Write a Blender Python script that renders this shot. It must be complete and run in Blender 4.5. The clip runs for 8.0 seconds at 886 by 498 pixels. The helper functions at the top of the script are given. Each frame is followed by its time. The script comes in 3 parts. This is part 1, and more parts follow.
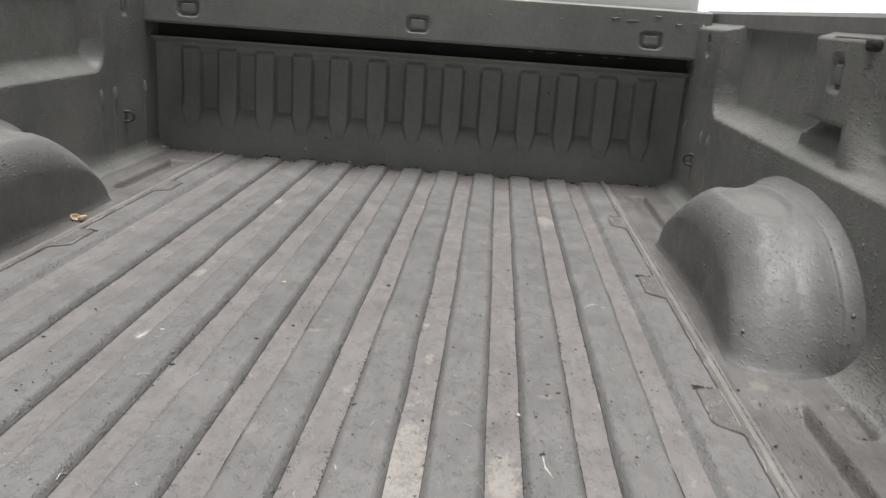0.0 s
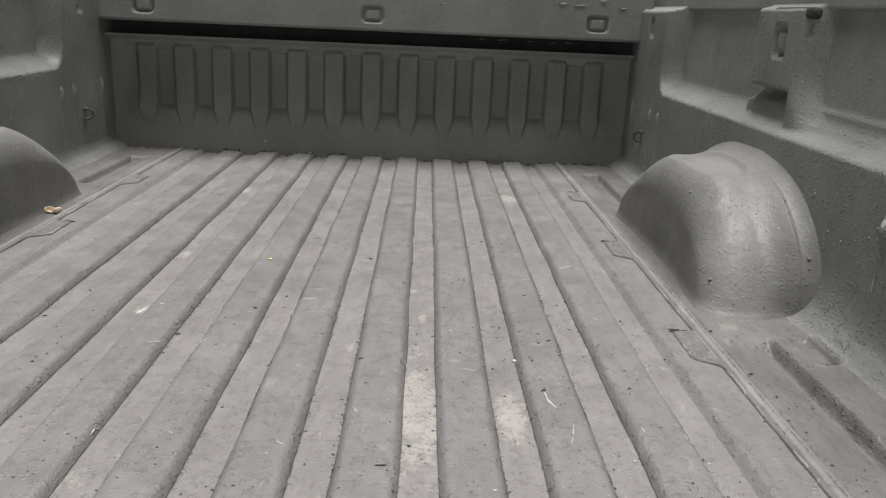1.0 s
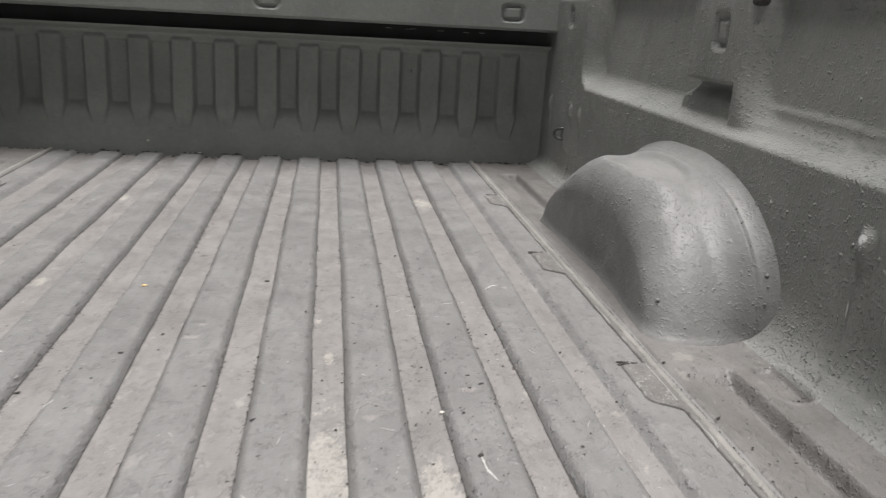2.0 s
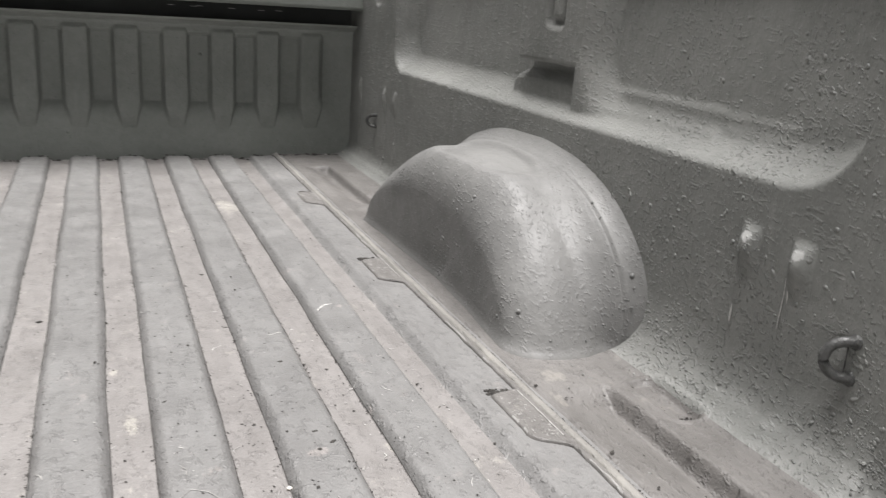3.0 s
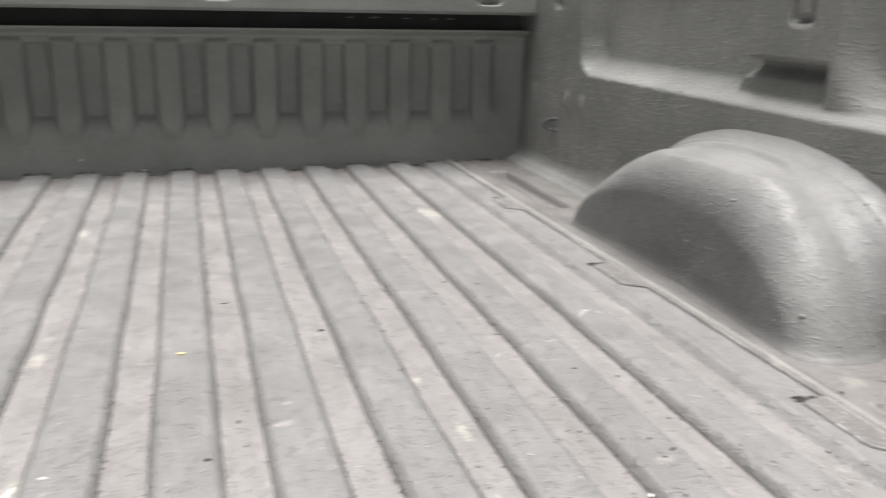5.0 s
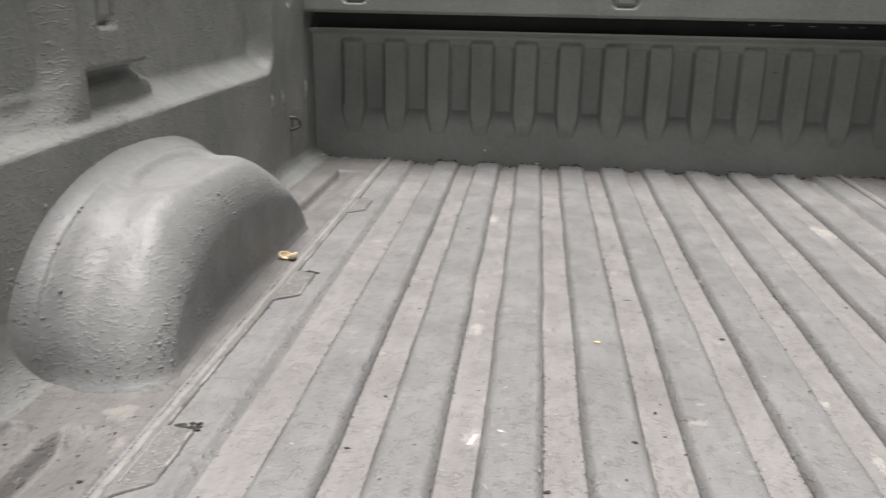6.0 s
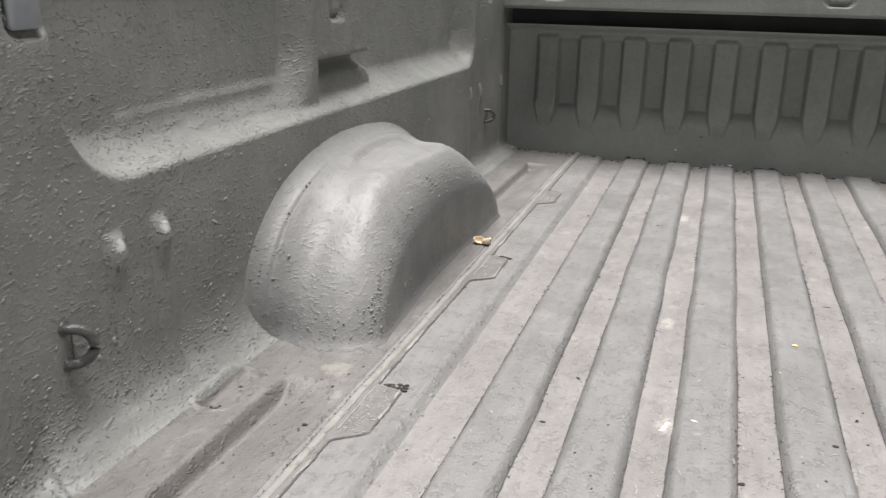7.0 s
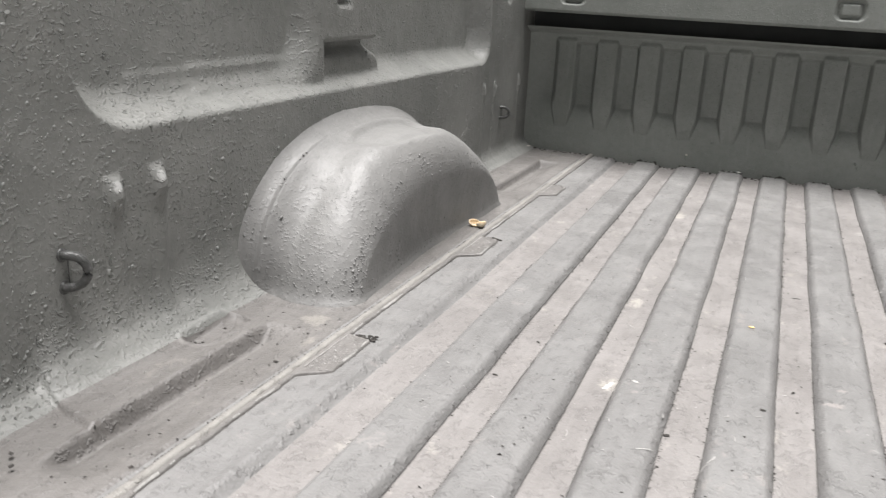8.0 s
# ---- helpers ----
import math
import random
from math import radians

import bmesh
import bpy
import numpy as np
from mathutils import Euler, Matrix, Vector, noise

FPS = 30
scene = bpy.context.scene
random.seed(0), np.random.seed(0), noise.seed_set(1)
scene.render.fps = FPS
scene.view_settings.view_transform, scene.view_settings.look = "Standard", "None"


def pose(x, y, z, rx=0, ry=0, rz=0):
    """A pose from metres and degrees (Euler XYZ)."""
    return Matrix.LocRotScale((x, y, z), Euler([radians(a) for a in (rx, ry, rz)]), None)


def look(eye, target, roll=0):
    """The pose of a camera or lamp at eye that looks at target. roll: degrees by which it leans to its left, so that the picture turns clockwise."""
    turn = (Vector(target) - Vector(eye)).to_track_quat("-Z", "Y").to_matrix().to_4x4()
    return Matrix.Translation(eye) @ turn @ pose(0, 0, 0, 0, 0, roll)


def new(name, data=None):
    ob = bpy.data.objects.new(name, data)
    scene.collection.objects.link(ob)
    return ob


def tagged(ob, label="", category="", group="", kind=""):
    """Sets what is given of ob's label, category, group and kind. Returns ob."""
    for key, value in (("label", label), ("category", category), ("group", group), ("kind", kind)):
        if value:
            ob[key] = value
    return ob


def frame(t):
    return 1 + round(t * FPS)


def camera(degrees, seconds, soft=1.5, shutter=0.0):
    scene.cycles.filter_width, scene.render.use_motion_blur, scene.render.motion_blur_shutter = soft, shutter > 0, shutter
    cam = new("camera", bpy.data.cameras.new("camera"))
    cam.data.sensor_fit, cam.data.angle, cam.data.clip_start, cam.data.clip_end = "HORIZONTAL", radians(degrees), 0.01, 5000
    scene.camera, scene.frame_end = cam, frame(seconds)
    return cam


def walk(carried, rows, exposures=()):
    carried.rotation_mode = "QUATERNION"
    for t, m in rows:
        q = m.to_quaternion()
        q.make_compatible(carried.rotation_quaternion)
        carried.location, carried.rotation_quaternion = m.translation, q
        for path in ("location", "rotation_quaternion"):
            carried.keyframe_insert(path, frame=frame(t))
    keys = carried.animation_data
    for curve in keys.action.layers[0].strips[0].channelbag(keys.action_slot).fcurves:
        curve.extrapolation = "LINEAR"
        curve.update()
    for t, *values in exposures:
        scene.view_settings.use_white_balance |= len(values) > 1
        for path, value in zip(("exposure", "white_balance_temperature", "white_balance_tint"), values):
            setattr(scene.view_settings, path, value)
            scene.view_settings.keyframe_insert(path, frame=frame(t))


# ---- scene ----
import itertools
# ---------------------------------------------------------------- camera
cam = camera(55.6, 8.0, soft=1.2, shutter=0.3)
PATH = [
    (0, (0.251, 0.323, 0.527), (0.163, 2.242, -0.03), 4.0),
    (0.5, (0.235, 0.255, 0.474), (0.237, 2.179, -0.07), 2.7),
    (1, (0.176, 0.234, 0.482), (0.233, 2.158, -0.06), 2.6),
    (1.2, (0.153, 0.237, 0.483), (0.239, 2.161, -0.059), 2.6),
    (2.3, (0.186, 0.551, 0.461), (0.59, 2.43, -0.093), 3.7),
    (2.5, (0.187, 0.591, 0.471), (0.693, 2.444, -0.085), 3.9),
    (3, (0.171, 0.671, 0.449), (0.912, 2.442, -0.111), 3.7),
    (3.5, (0.148, 0.754, 0.369), (1.092, 2.426, -0.193), 3.9),
    (4, (0.106, 0.791, 0.38), (1.141, 2.411, -0.174), 3.6),
    (4.5, (0.028, 0.785, 0.433), (1.049, 2.414, -0.118), 3.0),
    (5, (-0.084, 0.752, 0.45), (0.477, 2.586, -0.117), 1.2),
    (5.2, (-0.12, 0.735, 0.462), (0.241, 2.615, -0.116), 1.1),
    (6.3, (-0.241, 0.651, 0.503), (-0.579, 2.524, -0.112), 1.0),
    (6.5, (-0.25, 0.64, 0.503), (-0.667, 2.496, -0.113), 1.0),
    (7, (-0.255, 0.609, 0.497), (-0.837, 2.419, -0.121), 1.1),
    (7.5, (-0.222, 0.58, 0.48), (-0.893, 2.361, -0.133), 1.6),
    (8, (-0.127, 0.545, 0.466), (-0.813, 2.327, -0.128), 3.2),
]
walk(cam, [(t, look(eye, target, roll)) for t, eye, target, roll in PATH], exposures=[(0, 0.10), (0.5, 0.22), (1.0, 0.2), (2.5, 0.52), (3.5, 0.82), (4.0, 0.84), (5.0, 0.85), (6.5, 0.55), (7.0, 0.74), (7.5, 0.82), (8, 0.88)])

# ---------------------------------------------------------------- light
SKY, SUN, SPREAD, TILT = 0.007, 5.5, 42.0, 1.0
world = bpy.data.worlds.new("overcast_sky")
scene.world = world
world.use_nodes = True
wn, wl = world.node_tree.nodes, world.node_tree.links
sky = wn.new("ShaderNodeTexSky")
sky.sky_type, sky.sun_disc = "NISHITA", False
sky.sun_elevation, sky.sun_rotation = radians(90 - TILT), radians(180)
sky.air_density, sky.dust_density, sky.ozone_density = 1.0, 6.0, 1.0
grey = wn.new("ShaderNodeHueSaturation")
grey.inputs["Saturation"].default_value = 0.15
wl.new(sky.outputs[0], grey.inputs["Color"])
wl.new(grey.outputs[0], wn["Background"].inputs["Color"])
wn["Background"].inputs["Strength"].default_value = SKY
sun = new("sun", bpy.data.lights.new("sun", "SUN"))
sun.data.energy, sun.data.angle, sun.data.color = SUN, radians(SPREAD), (1.0, 0.978, 0.970)
sun.matrix_world = look((0, 2.0 - 6 * math.tan(radians(TILT)), 6), (0, 2.0, 0))

# ---------------------------------------------------------------- materials


class Nodes:
    """A Principled material under construction."""

    def __init__(self, name, rough=0.5, metal=0.0, spec=0.5):
        self.mat = bpy.data.materials.new(name)
        self.mat.use_nodes = True
        self.n, self.l = self.mat.node_tree.nodes, self.mat.node_tree.links
        self.b = self.n["Principled BSDF"]
        self.b.inputs["Roughness"].default_value = rough
        self.b.inputs["Metallic"].default_value = metal
        self.b.inputs["Specular IOR Level"].default_value = spec
        self.co = self.n.new("ShaderNodeTexCoord").outputs["Object"]

    def scaled(self, k):
        m = self.n.new("ShaderNodeMapping")
        m.inputs["Scale"].default_value = k
        self.l.new(self.co, m.inputs["Vector"])
        return m.outputs[0]

    def noise(self, scale, detail=3.0, rough=0.5, co=None):
        t = self.n.new("ShaderNodeTexNoise")
        t.inputs["Scale"].default_value, t.inputs["Detail"].default_value = scale, detail
        t.inputs["Roughness"].default_value = rough
        self.l.new(co or self.co, t.inputs["Vector"])
        return t.outputs["Fac"]

    def cells(self, scale, feature="F1", co=None):
        t = self.n.new("ShaderNodeTexVoronoi")
        t.feature = feature
        t.inputs["Scale"].default_value = scale
        self.l.new(co or self.co, t.inputs["Vector"])
        return t.outputs["Distance"]

    def ramp(self, x, a, b, lo=0.0, hi=1.0):
        r = self.n.new("ShaderNodeMapRange")
        r.interpolation_type = "SMOOTHSTEP"
        for key, value in (("From Min", a), ("From Max", b), ("To Min", lo), ("To Max", hi)):
            r.inputs[key].default_value = value
        self.l.new(x, r.inputs["Value"])
        return r.outputs["Result"]

    def math(self, op, x, y):
        m = self.n.new("ShaderNodeMath")
        m.operation = op
        for k, v in enumerate((x, y)):
            if isinstance(v, (int, float)):
                m.inputs[k].default_value = v
            else:
                self.l.new(v, m.inputs[k])
        return m.outputs[0]

    def mix(self, fac, a, b):
        m = self.n.new("ShaderNodeMix")
        m.data_type = "RGBA"
        for k, v in ((0, fac), (6, a), (7, b)):
            if isinstance(v, tuple):
                m.inputs[k].default_value = (*v, 1.0)
            elif isinstance(v, (int, float)):
                m.inputs[k].default_value = v
            else:
                self.l.new(v, m.inputs[k])
        return m.outputs[2]

    def spot(self, x, y, rx, ry, edge, upright=False):
        """A worn place round (x, y) on the floor, or (y, z) on a wall, broken up along its edge."""
        m = self.n.new("ShaderNodeMapping")
        m.inputs["Location"].default_value = (0, -x / rx, -y / ry) if upright else (-x / rx, -y / ry, 0)
        m.inputs["Scale"].default_value = (0, 1 / rx, 1 / ry) if upright else (1 / rx, 1 / ry, 0)
        self.l.new(self.co, m.inputs["Vector"])
        d = self.n.new("ShaderNodeVectorMath")
        d.operation = "LENGTH"
        self.l.new(m.outputs[0], d.inputs[0])
        near = self.ramp(d.outputs["Value"], 1.35, 0.1)
        return self.ramp(self.math("ADD", near, edge), 0.50, 0.95)

    def bump(self, height, strength, distance, before=None):
        b = self.n.new("ShaderNodeBump")
        b.inputs["Strength"].default_value, b.inputs["Distance"].default_value = strength, distance
        self.l.new(height, b.inputs["Height"])
        if before:
            self.l.new(before, b.inputs["Normal"])
        return b.outputs[0]

    def done(self, colour=None, normal=None, rough=None):
        for value, key in ((colour, "Base Color"), (normal, "Normal"), (rough, "Roughness")):
            if isinstance(value, tuple):
                self.b.inputs[key].default_value = (*value, 1.0)
            elif value is not None:
                self.l.new(value, self.b.inputs[key])
        return self.mat


def liner(name, dark, light, lumps=1.0, rough=0.50, spots=(), speck=1.0):
    """Sprayed bed liner: orange peel, clusters of hardened drops, faint runs."""
    m = Nodes(name, rough)
    cloud, fine = m.noise(5, 4), m.noise(70, 4, 0.6)
    tone = m.math("ADD", m.math("MULTIPLY", cloud, 0.65), m.math("MULTIPLY", fine, 0.35))
    colour = m.mix(m.ramp(tone, 0.32, 0.68), dark, light)
    dust = m.ramp(m.noise(260, 3, 0.6), 0.60, 0.72)
    colour = m.mix(m.math("MULTIPLY", dust, 0.35 * speck), colour, tuple(c * 1.4 for c in light))
    pit = m.ramp(m.noise(210, 3, 0.65), 0.37, 0.27)
    colour = m.mix(m.math("MULTIPLY", pit, 0.7 * speck), colour, tuple(c * 0.4 for c in dark))
    runs = m.noise(20, 4, 0.6, m.scaled((3, 3, 0.5)))
    colour = m.mix(m.math("MULTIPLY", m.ramp(runs, 0.55, 0.75), 0.25), colour, tuple(c * 1.2 for c in light))
    edge = m.math("MULTIPLY", m.noise(130, 4, 0.7), 1.2)
    for y, z, ry, rz in spots:
        colour = m.mix(m.spot(y, z, ry, rz, m.math("SUBTRACT", edge, 0.45), True), colour, (0.40, 0.40, 0.39))
    peel = m.bump(m.noise(190, 2, 0.5), 0.30 * lumps, 0.0022)
    # clustered blobs of thick coat, thin dragged ridges, a slow wave under all
    cluster = m.ramp(m.noise(9, 3), 0.35, 0.62)
    blob = m.math("MULTIPLY", m.ramp(m.noise(190, 2, 0.55), 0.56, 0.76), cluster)
    blobs = m.bump(blob, min(1.0, 0.60 * lumps), 0.0036, peel)
    drag = m.ramp(m.noise(110, 3, 0.6, m.scaled((1, 0.5, 1.2))), 0.55, 0.75)
    drags = m.bump(drag, min(1.0, 0.45 * lumps), 0.0030, blobs)
    wave = m.bump(m.noise(26, 2, 0.5), 0.35, 0.005, drags)
    return m.done(colour, wave, m.ramp(m.noise(18, 3), 0.3, 0.7, rough - 0.06, rough + 0.1))


def floor_coat(name, dark, light, worn, spots=(), rough=0.5):
    """Walked-on liner: long drag marks, dust, worn places where the coat is rubbed through."""
    m = Nodes(name, rough)
    cloud, drag = m.noise(5, 5, 0.6), m.noise(11, 5, 0.65, m.scaled((5, 1, 1)))
    grain = m.noise(190, 5, 0.8)
    tone = m.math("ADD", m.math("MULTIPLY", cloud, 0.35), m.math("MULTIPLY", drag, 0.40))
    tone = m.math("ADD", tone, m.math("MULTIPLY", grain, 0.25))
    colour = m.mix(m.ramp(tone, 0.38, 0.62), dark, light)
    thin = m.ramp(m.noise(30, 4, 0.7, m.scaled((7, 0.8, 1))), 0.60, 0.70)
    colour = m.mix(m.math("MULTIPLY", thin, 0.10), colour, tuple(c * 0.6 for c in dark))
    speck = m.ramp(m.cells(110), 0.13, 0.07)
    speck = m.math("MULTIPLY", speck, m.ramp(m.noise(8, 3), 0.47, 0.58))
    colour = m.mix(m.math("MULTIPLY", speck, 0.75), colour, tuple(c * 0.2 for c in dark))
    rub = m.math("MULTIPLY", m.ramp(m.noise(42, 6, 0.75, m.scaled((1, 0.6, 1))), 0.57, 0.66), m.ramp(m.noise(5, 3), 0.42, 0.58))
    rub = m.math("MULTIPLY", rub, 0.32)
    patch = m.math("ADD", m.noise(150, 6, 0.8, m.scaled((1.6, 0.7, 1))), m.noise(40, 5, 0.75))
    edge = m.math("MULTIPLY", m.math("SUBTRACT", patch, 1.04), 1.9)
    for x, y, rx, ry in spots:
        rub = m.math("MAXIMUM", rub, m.math("MULTIPLY", m.spot(x, y, rx, ry, edge), 0.52))
    colour = m.mix(rub, colour, worn)
    peel = m.bump(m.noise(240, 3, 0.6), 0.55, 0.0026)
    lump = m.bump(m.ramp(m.noise(85, 4, 0.65, m.scaled((1, 0.7, 1))), 0.52, 0.70), 0.6, 0.0030, peel)
    return m.done(colour, lump, m.ramp(m.noise(14, 4), 0.3, 0.7, rough - 0.16, rough + 0.06))


WORN = (0.420, 0.398, 0.356)
WALL = liner("wall_liner", (0.166, 0.169, 0.160), (0.232, 0.233, 0.221), 1.2, 0.50,
             ((1.387, 0.220, 0.011, 0.009), (1.309, 0.220, 0.011, 0.009)))
FRONT = liner("front_liner", (0.196, 0.208, 0.193), (0.248, 0.260, 0.243), 0.5)
HOUSE = liner("wheelhouse_liner", (0.147, 0.146, 0.142), (0.194, 0.192, 0.186), 0.6, 0.54, (), 0.5)
RAIL = liner("rail_liner", (0.235, 0.236, 0.230), (0.285, 0.285, 0.278), 0.4)
RIB = floor_coat("rib_coat", (0.156, 0.153, 0.150), (0.194, 0.191, 0.187), (0.330, 0.300, 0.285),
                 ((0.257, 1.409, 0.014, 0.012), (0.361, 1.414, 0.020, 0.012), (0.439, 1.502, 0.010, 0.015), (0.237, 1.341, 0.022, 0.014), (-0.236, 1.506, 0.012, 0.010), (-0.007, 1.587, 0.022, 0.012), (0.005, 1.635, 0.014, 0.008), (0.488, 1.818, 0.010, 0.012), (0.408, 1.311, 0.02, 0.015), (-0.045, 1.66, 0.012, 0.008)))
VALLEY = floor_coat("valley_coat", (0.176, 0.166, 0.160), (0.222, 0.210, 0.203), WORN,
                    ((0.183, 1.22, 0.050, 0.25), (0.300, 1.20, 0.035, 0.12), (0.418, 2.50, 0.040, 0.10),
                     (-0.270, 1.535, 0.026, 0.045), (-0.299, 2.497, 0.02, 0.06), (-0.364, 1.752, 0.02, 0.03), (0.186, 1.542, 0.012, 0.04), (0.171, 1.682, 0.010, 0.014), (0.448, 1.425, 0.02, 0.03), (-0.29, 1.86, 0.02, 0.04)))
EDGE = floor_coat("floor_edge_coat", (0.117, 0.111, 0.105), (0.158, 0.150, 0.143), (0.265, 0.250, 0.225),
                  ((0.688, 1.515, 0.030, 0.030), (-0.690, 1.520, 0.034, 0.032), (0.665, 1.46, 0.012, 0.03), (-0.66, 1.45, 0.012, 0.03)), 0.55)
SEAM = floor_coat("seam_sealer", (0.178, 0.171, 0.159), (0.236, 0.226, 0.210), (0.30, 0.287, 0.256), (), 0.6)


def simple(name, dark, light, rough=0.5, metal=0.0, scale=40.0, bumps=0.2):
    m = Nodes(name, rough, metal)
    colour = m.mix(m.ramp(m.noise(scale, 4), 0.3, 0.7), dark, light)
    return m.done(colour, m.bump(m.noise(scale * 4, 3), bumps, 0.002))


WHITE = simple("white_paint", (0.78, 0.78, 0.77), (0.82, 0.82, 0.81), 0.3, 0.0, 3.0, 0.02)
STEEL = simple("coated_steel", (0.045, 0.046, 0.044), (0.10, 0.10, 0.098), 0.3, 0.0, 120.0, 0.5)
DIRT = simple("dark_dirt", (0.02, 0.018, 0.016), (0.06, 0.055, 0.05), 0.9, 0.0, 300.0, 0.6)
GRIME_SHADE = simple("grime_and_shade", (0.045, 0.042, 0.040), (0.085, 0.080, 0.076), 0.85, 0.0, 260.0, 0.5)
PALE = simple("pale_scrape", (0.36, 0.352, 0.338), (0.49, 0.48, 0.462), 0.6, 0.0, 200.0, 0.2)
RUBBED = simple("rubbed_coat", (0.25, 0.243, 0.232), (0.34, 0.332, 0.318), 0.6, 0.0, 200.0, 0.2)
# near black: the shade inside the header gap is put into this colour
GAP_SHADE = simple("painted_gap_shade", (0.035, 0.036, 0.034), (0.050, 0.051, 0.049), 0.8, 0.0, 8.0, 0.0)
NUTSHELL = simple("brown_shell", (0.55, 0.39, 0.22), (0.86, 0.77, 0.60), 0.6, 0.0, 120.0, 0.4)
SHELLWHITE = simple("chalk_white", (0.52, 0.48, 0.42), (0.68, 0.65, 0.60), 0.7, 0.0, 300.0, 0.3)
CAP = simple("grey_plastic", (0.20, 0.21, 0.225), (0.235, 0.245, 0.26), 0.4, 0.0, 60.0, 0.05)
ORANGE = simple("orange_bit", (0.70, 0.42, 0.15), (0.80, 0.60, 0.30), 0.6, 0.0, 120.0, 0.2)
GROUND = simple("concrete", (0.28, 0.275, 0.265), (0.38, 0.375, 0.36), 0.85, 0.0, 1.2, 0.2)

# ---------------------------------------------------------------- mesh helpers


def smoothstep(a, b, x):
    t = np.clip((x - a) / (b - a), 0.0, 1.0)
    return t * t * (3 - 2 * t)


def link(name, mesh, material, parent=None, label=""):
    mesh.materials.append(material)
    ob = new(name, mesh)
    ob.parent = parent
    return tagged(ob, label)


def part(name, bm, material, parent, label="", smooth=True):
    mesh = bpy.data.meshes.new(name)
    bmesh.ops.recalc_face_normals(bm, faces=bm.faces)
    bm.to_mesh(mesh)
    bm.free()
    if smooth:
        mesh.polygons.foreach_set("use_smooth", [True] * len(mesh.polygons))
    return link(name, mesh, material, parent, label)


def sheet(name, x, y, z, material, parent, label="", flip=False, thick=0.0):
    """A smooth sheet over a grid of places; thick gives it a back."""
    rows, cols = x.shape
    verts = np.stack([x, y, z], -1).reshape(-1, 3)
    a = (np.arange(rows - 1)[:, None] * cols + np.arange(cols - 1)[None]).ravel()
    faces = np.stack([a, a + 1, a + cols + 1, a + cols], -1)
    if flip:
        faces = faces[:, ::-1]
    mesh = bpy.data.meshes.new(name)
    mesh.from_pydata(verts.tolist(), [], faces.tolist())
    mesh.polygons.foreach_set("use_smooth", [True] * len(mesh.polygons))
    ob = link(name, mesh, material, parent, label)
    if thick:
        mod = ob.modifiers.new("thickness", "SOLIDIFY")
        mod.thickness, mod.offset = thick, -1.0
    return ob


def box_bm(x0, x1, y0, y1, z0, z1, bevel=0.0, segments=2):
    bm = bmesh.new()
    bmesh.ops.create_cube(bm, size=1.0)
    bmesh.ops.transform(bm, matrix=Matrix.LocRotScale(((x0 + x1) / 2, (y0 + y1) / 2, (z0 + z1) / 2), None, (x1 - x0, y1 - y0, z1 - z0)), verts=bm.verts)
    if bevel:
        bmesh.ops.bevel(bm, geom=bm.edges[:], offset=bevel, segments=segments, affect="EDGES", profile=0.5)
    return bm


def tube_bm(points, radius, sides=10):
    bm = bmesh.new()
    rings = []
    for k, p in enumerate(points):
        a, b = Vector(points[max(k - 1, 0)]), Vector(points[min(k + 1, len(points) - 1)])
        turn = (b - a).to_track_quat("Z", "Y").to_matrix()
        rings.append([bm.verts.new(Vector(p) + turn @ Vector((math.cos(c) * radius, math.sin(c) * radius, 0)))
                      for c in (2 * math.pi * i / sides for i in range(sides))])
    for r, s in zip(rings, rings[1:]):
        for i in range(sides):
            bm.faces.new((r[i], r[(i + 1) % sides], s[(i + 1) % sides], s[i]))
    bm.faces.new(rings[0][::-1])
    bm.faces.new(rings[-1])
    return bm


def rounded(y, z, y0, y1, z0, z1, r):
    """Signed distance to a rounded rectangle, below zero inside."""
    dy = np.abs(y - (y0 + y1) / 2) - (y1 - y0) / 2 + r
    dz = np.abs(z - (z0 + z1) / 2) - (z1 - z0) / 2 + r
    return np.hypot(np.maximum(dy, 0), np.maximum(dz, 0)) + np.minimum(np.maximum(dy, dz), 0) - r


# ---------------------------------------------------------------- ground
ground = part("ground", box_bm(-400, 400, -400, 400, -1.0, -0.82), GROUND, None, smooth=False)
tagged(ground, "pale grey concrete yard under the truck", "ground", kind="structure")

# bright haze along the horizon
bm = bmesh.new()
bmesh.ops.create_cone(bm, cap_ends=False, segments=64, radius1=70, radius2=70, depth=7, matrix=Matrix.Translation((0, 0, 2.6)))
haze = Nodes("haze", 1.0)
haze.b.inputs["Emission Color"].default_value = (1.0, 1.0, 1.0, 1.0)
haze.b.inputs["Emission Strength"].default_value = 1.0
backdrop = part("backdrop", bm, haze.done((0.8, 0.8, 0.8)), None)
tagged(backdrop, "white overcast haze along the horizon", "backdrop", kind="structure")

# ---------------------------------------------------------------- the bed
bed = tagged(new("pickup_bed"), "grey spray-lined steel cargo bed of a white pickup truck", "truck bed")

REAR, FRONT_Y = 0.92, 3.07
X0, PITCH, LOW, HIGH = 0.009, 0.117, -0.007, 0.0055


def shoulder(d):
    """Profile of a rib: a wide rounded shoulder that steepens down to a crease at its foot."""
    return 1 - np.clip((d - 0.0225) / 0.0140, 0, 1) ** 2.6


def floor_height(x):
    """Height of the ribbed floor at x."""
    k = np.round((x - X0) / PITCH)
    d = np.abs(x - X0 - k * PITCH)
    rib = np.where(np.abs(k) <= 4, shoulder(d), 0.0)
    return LOW + (HIGH - LOW) * np.maximum(rib, 0.75 * smoothstep(0.548, 0.568, np.abs(x - 0.002)))


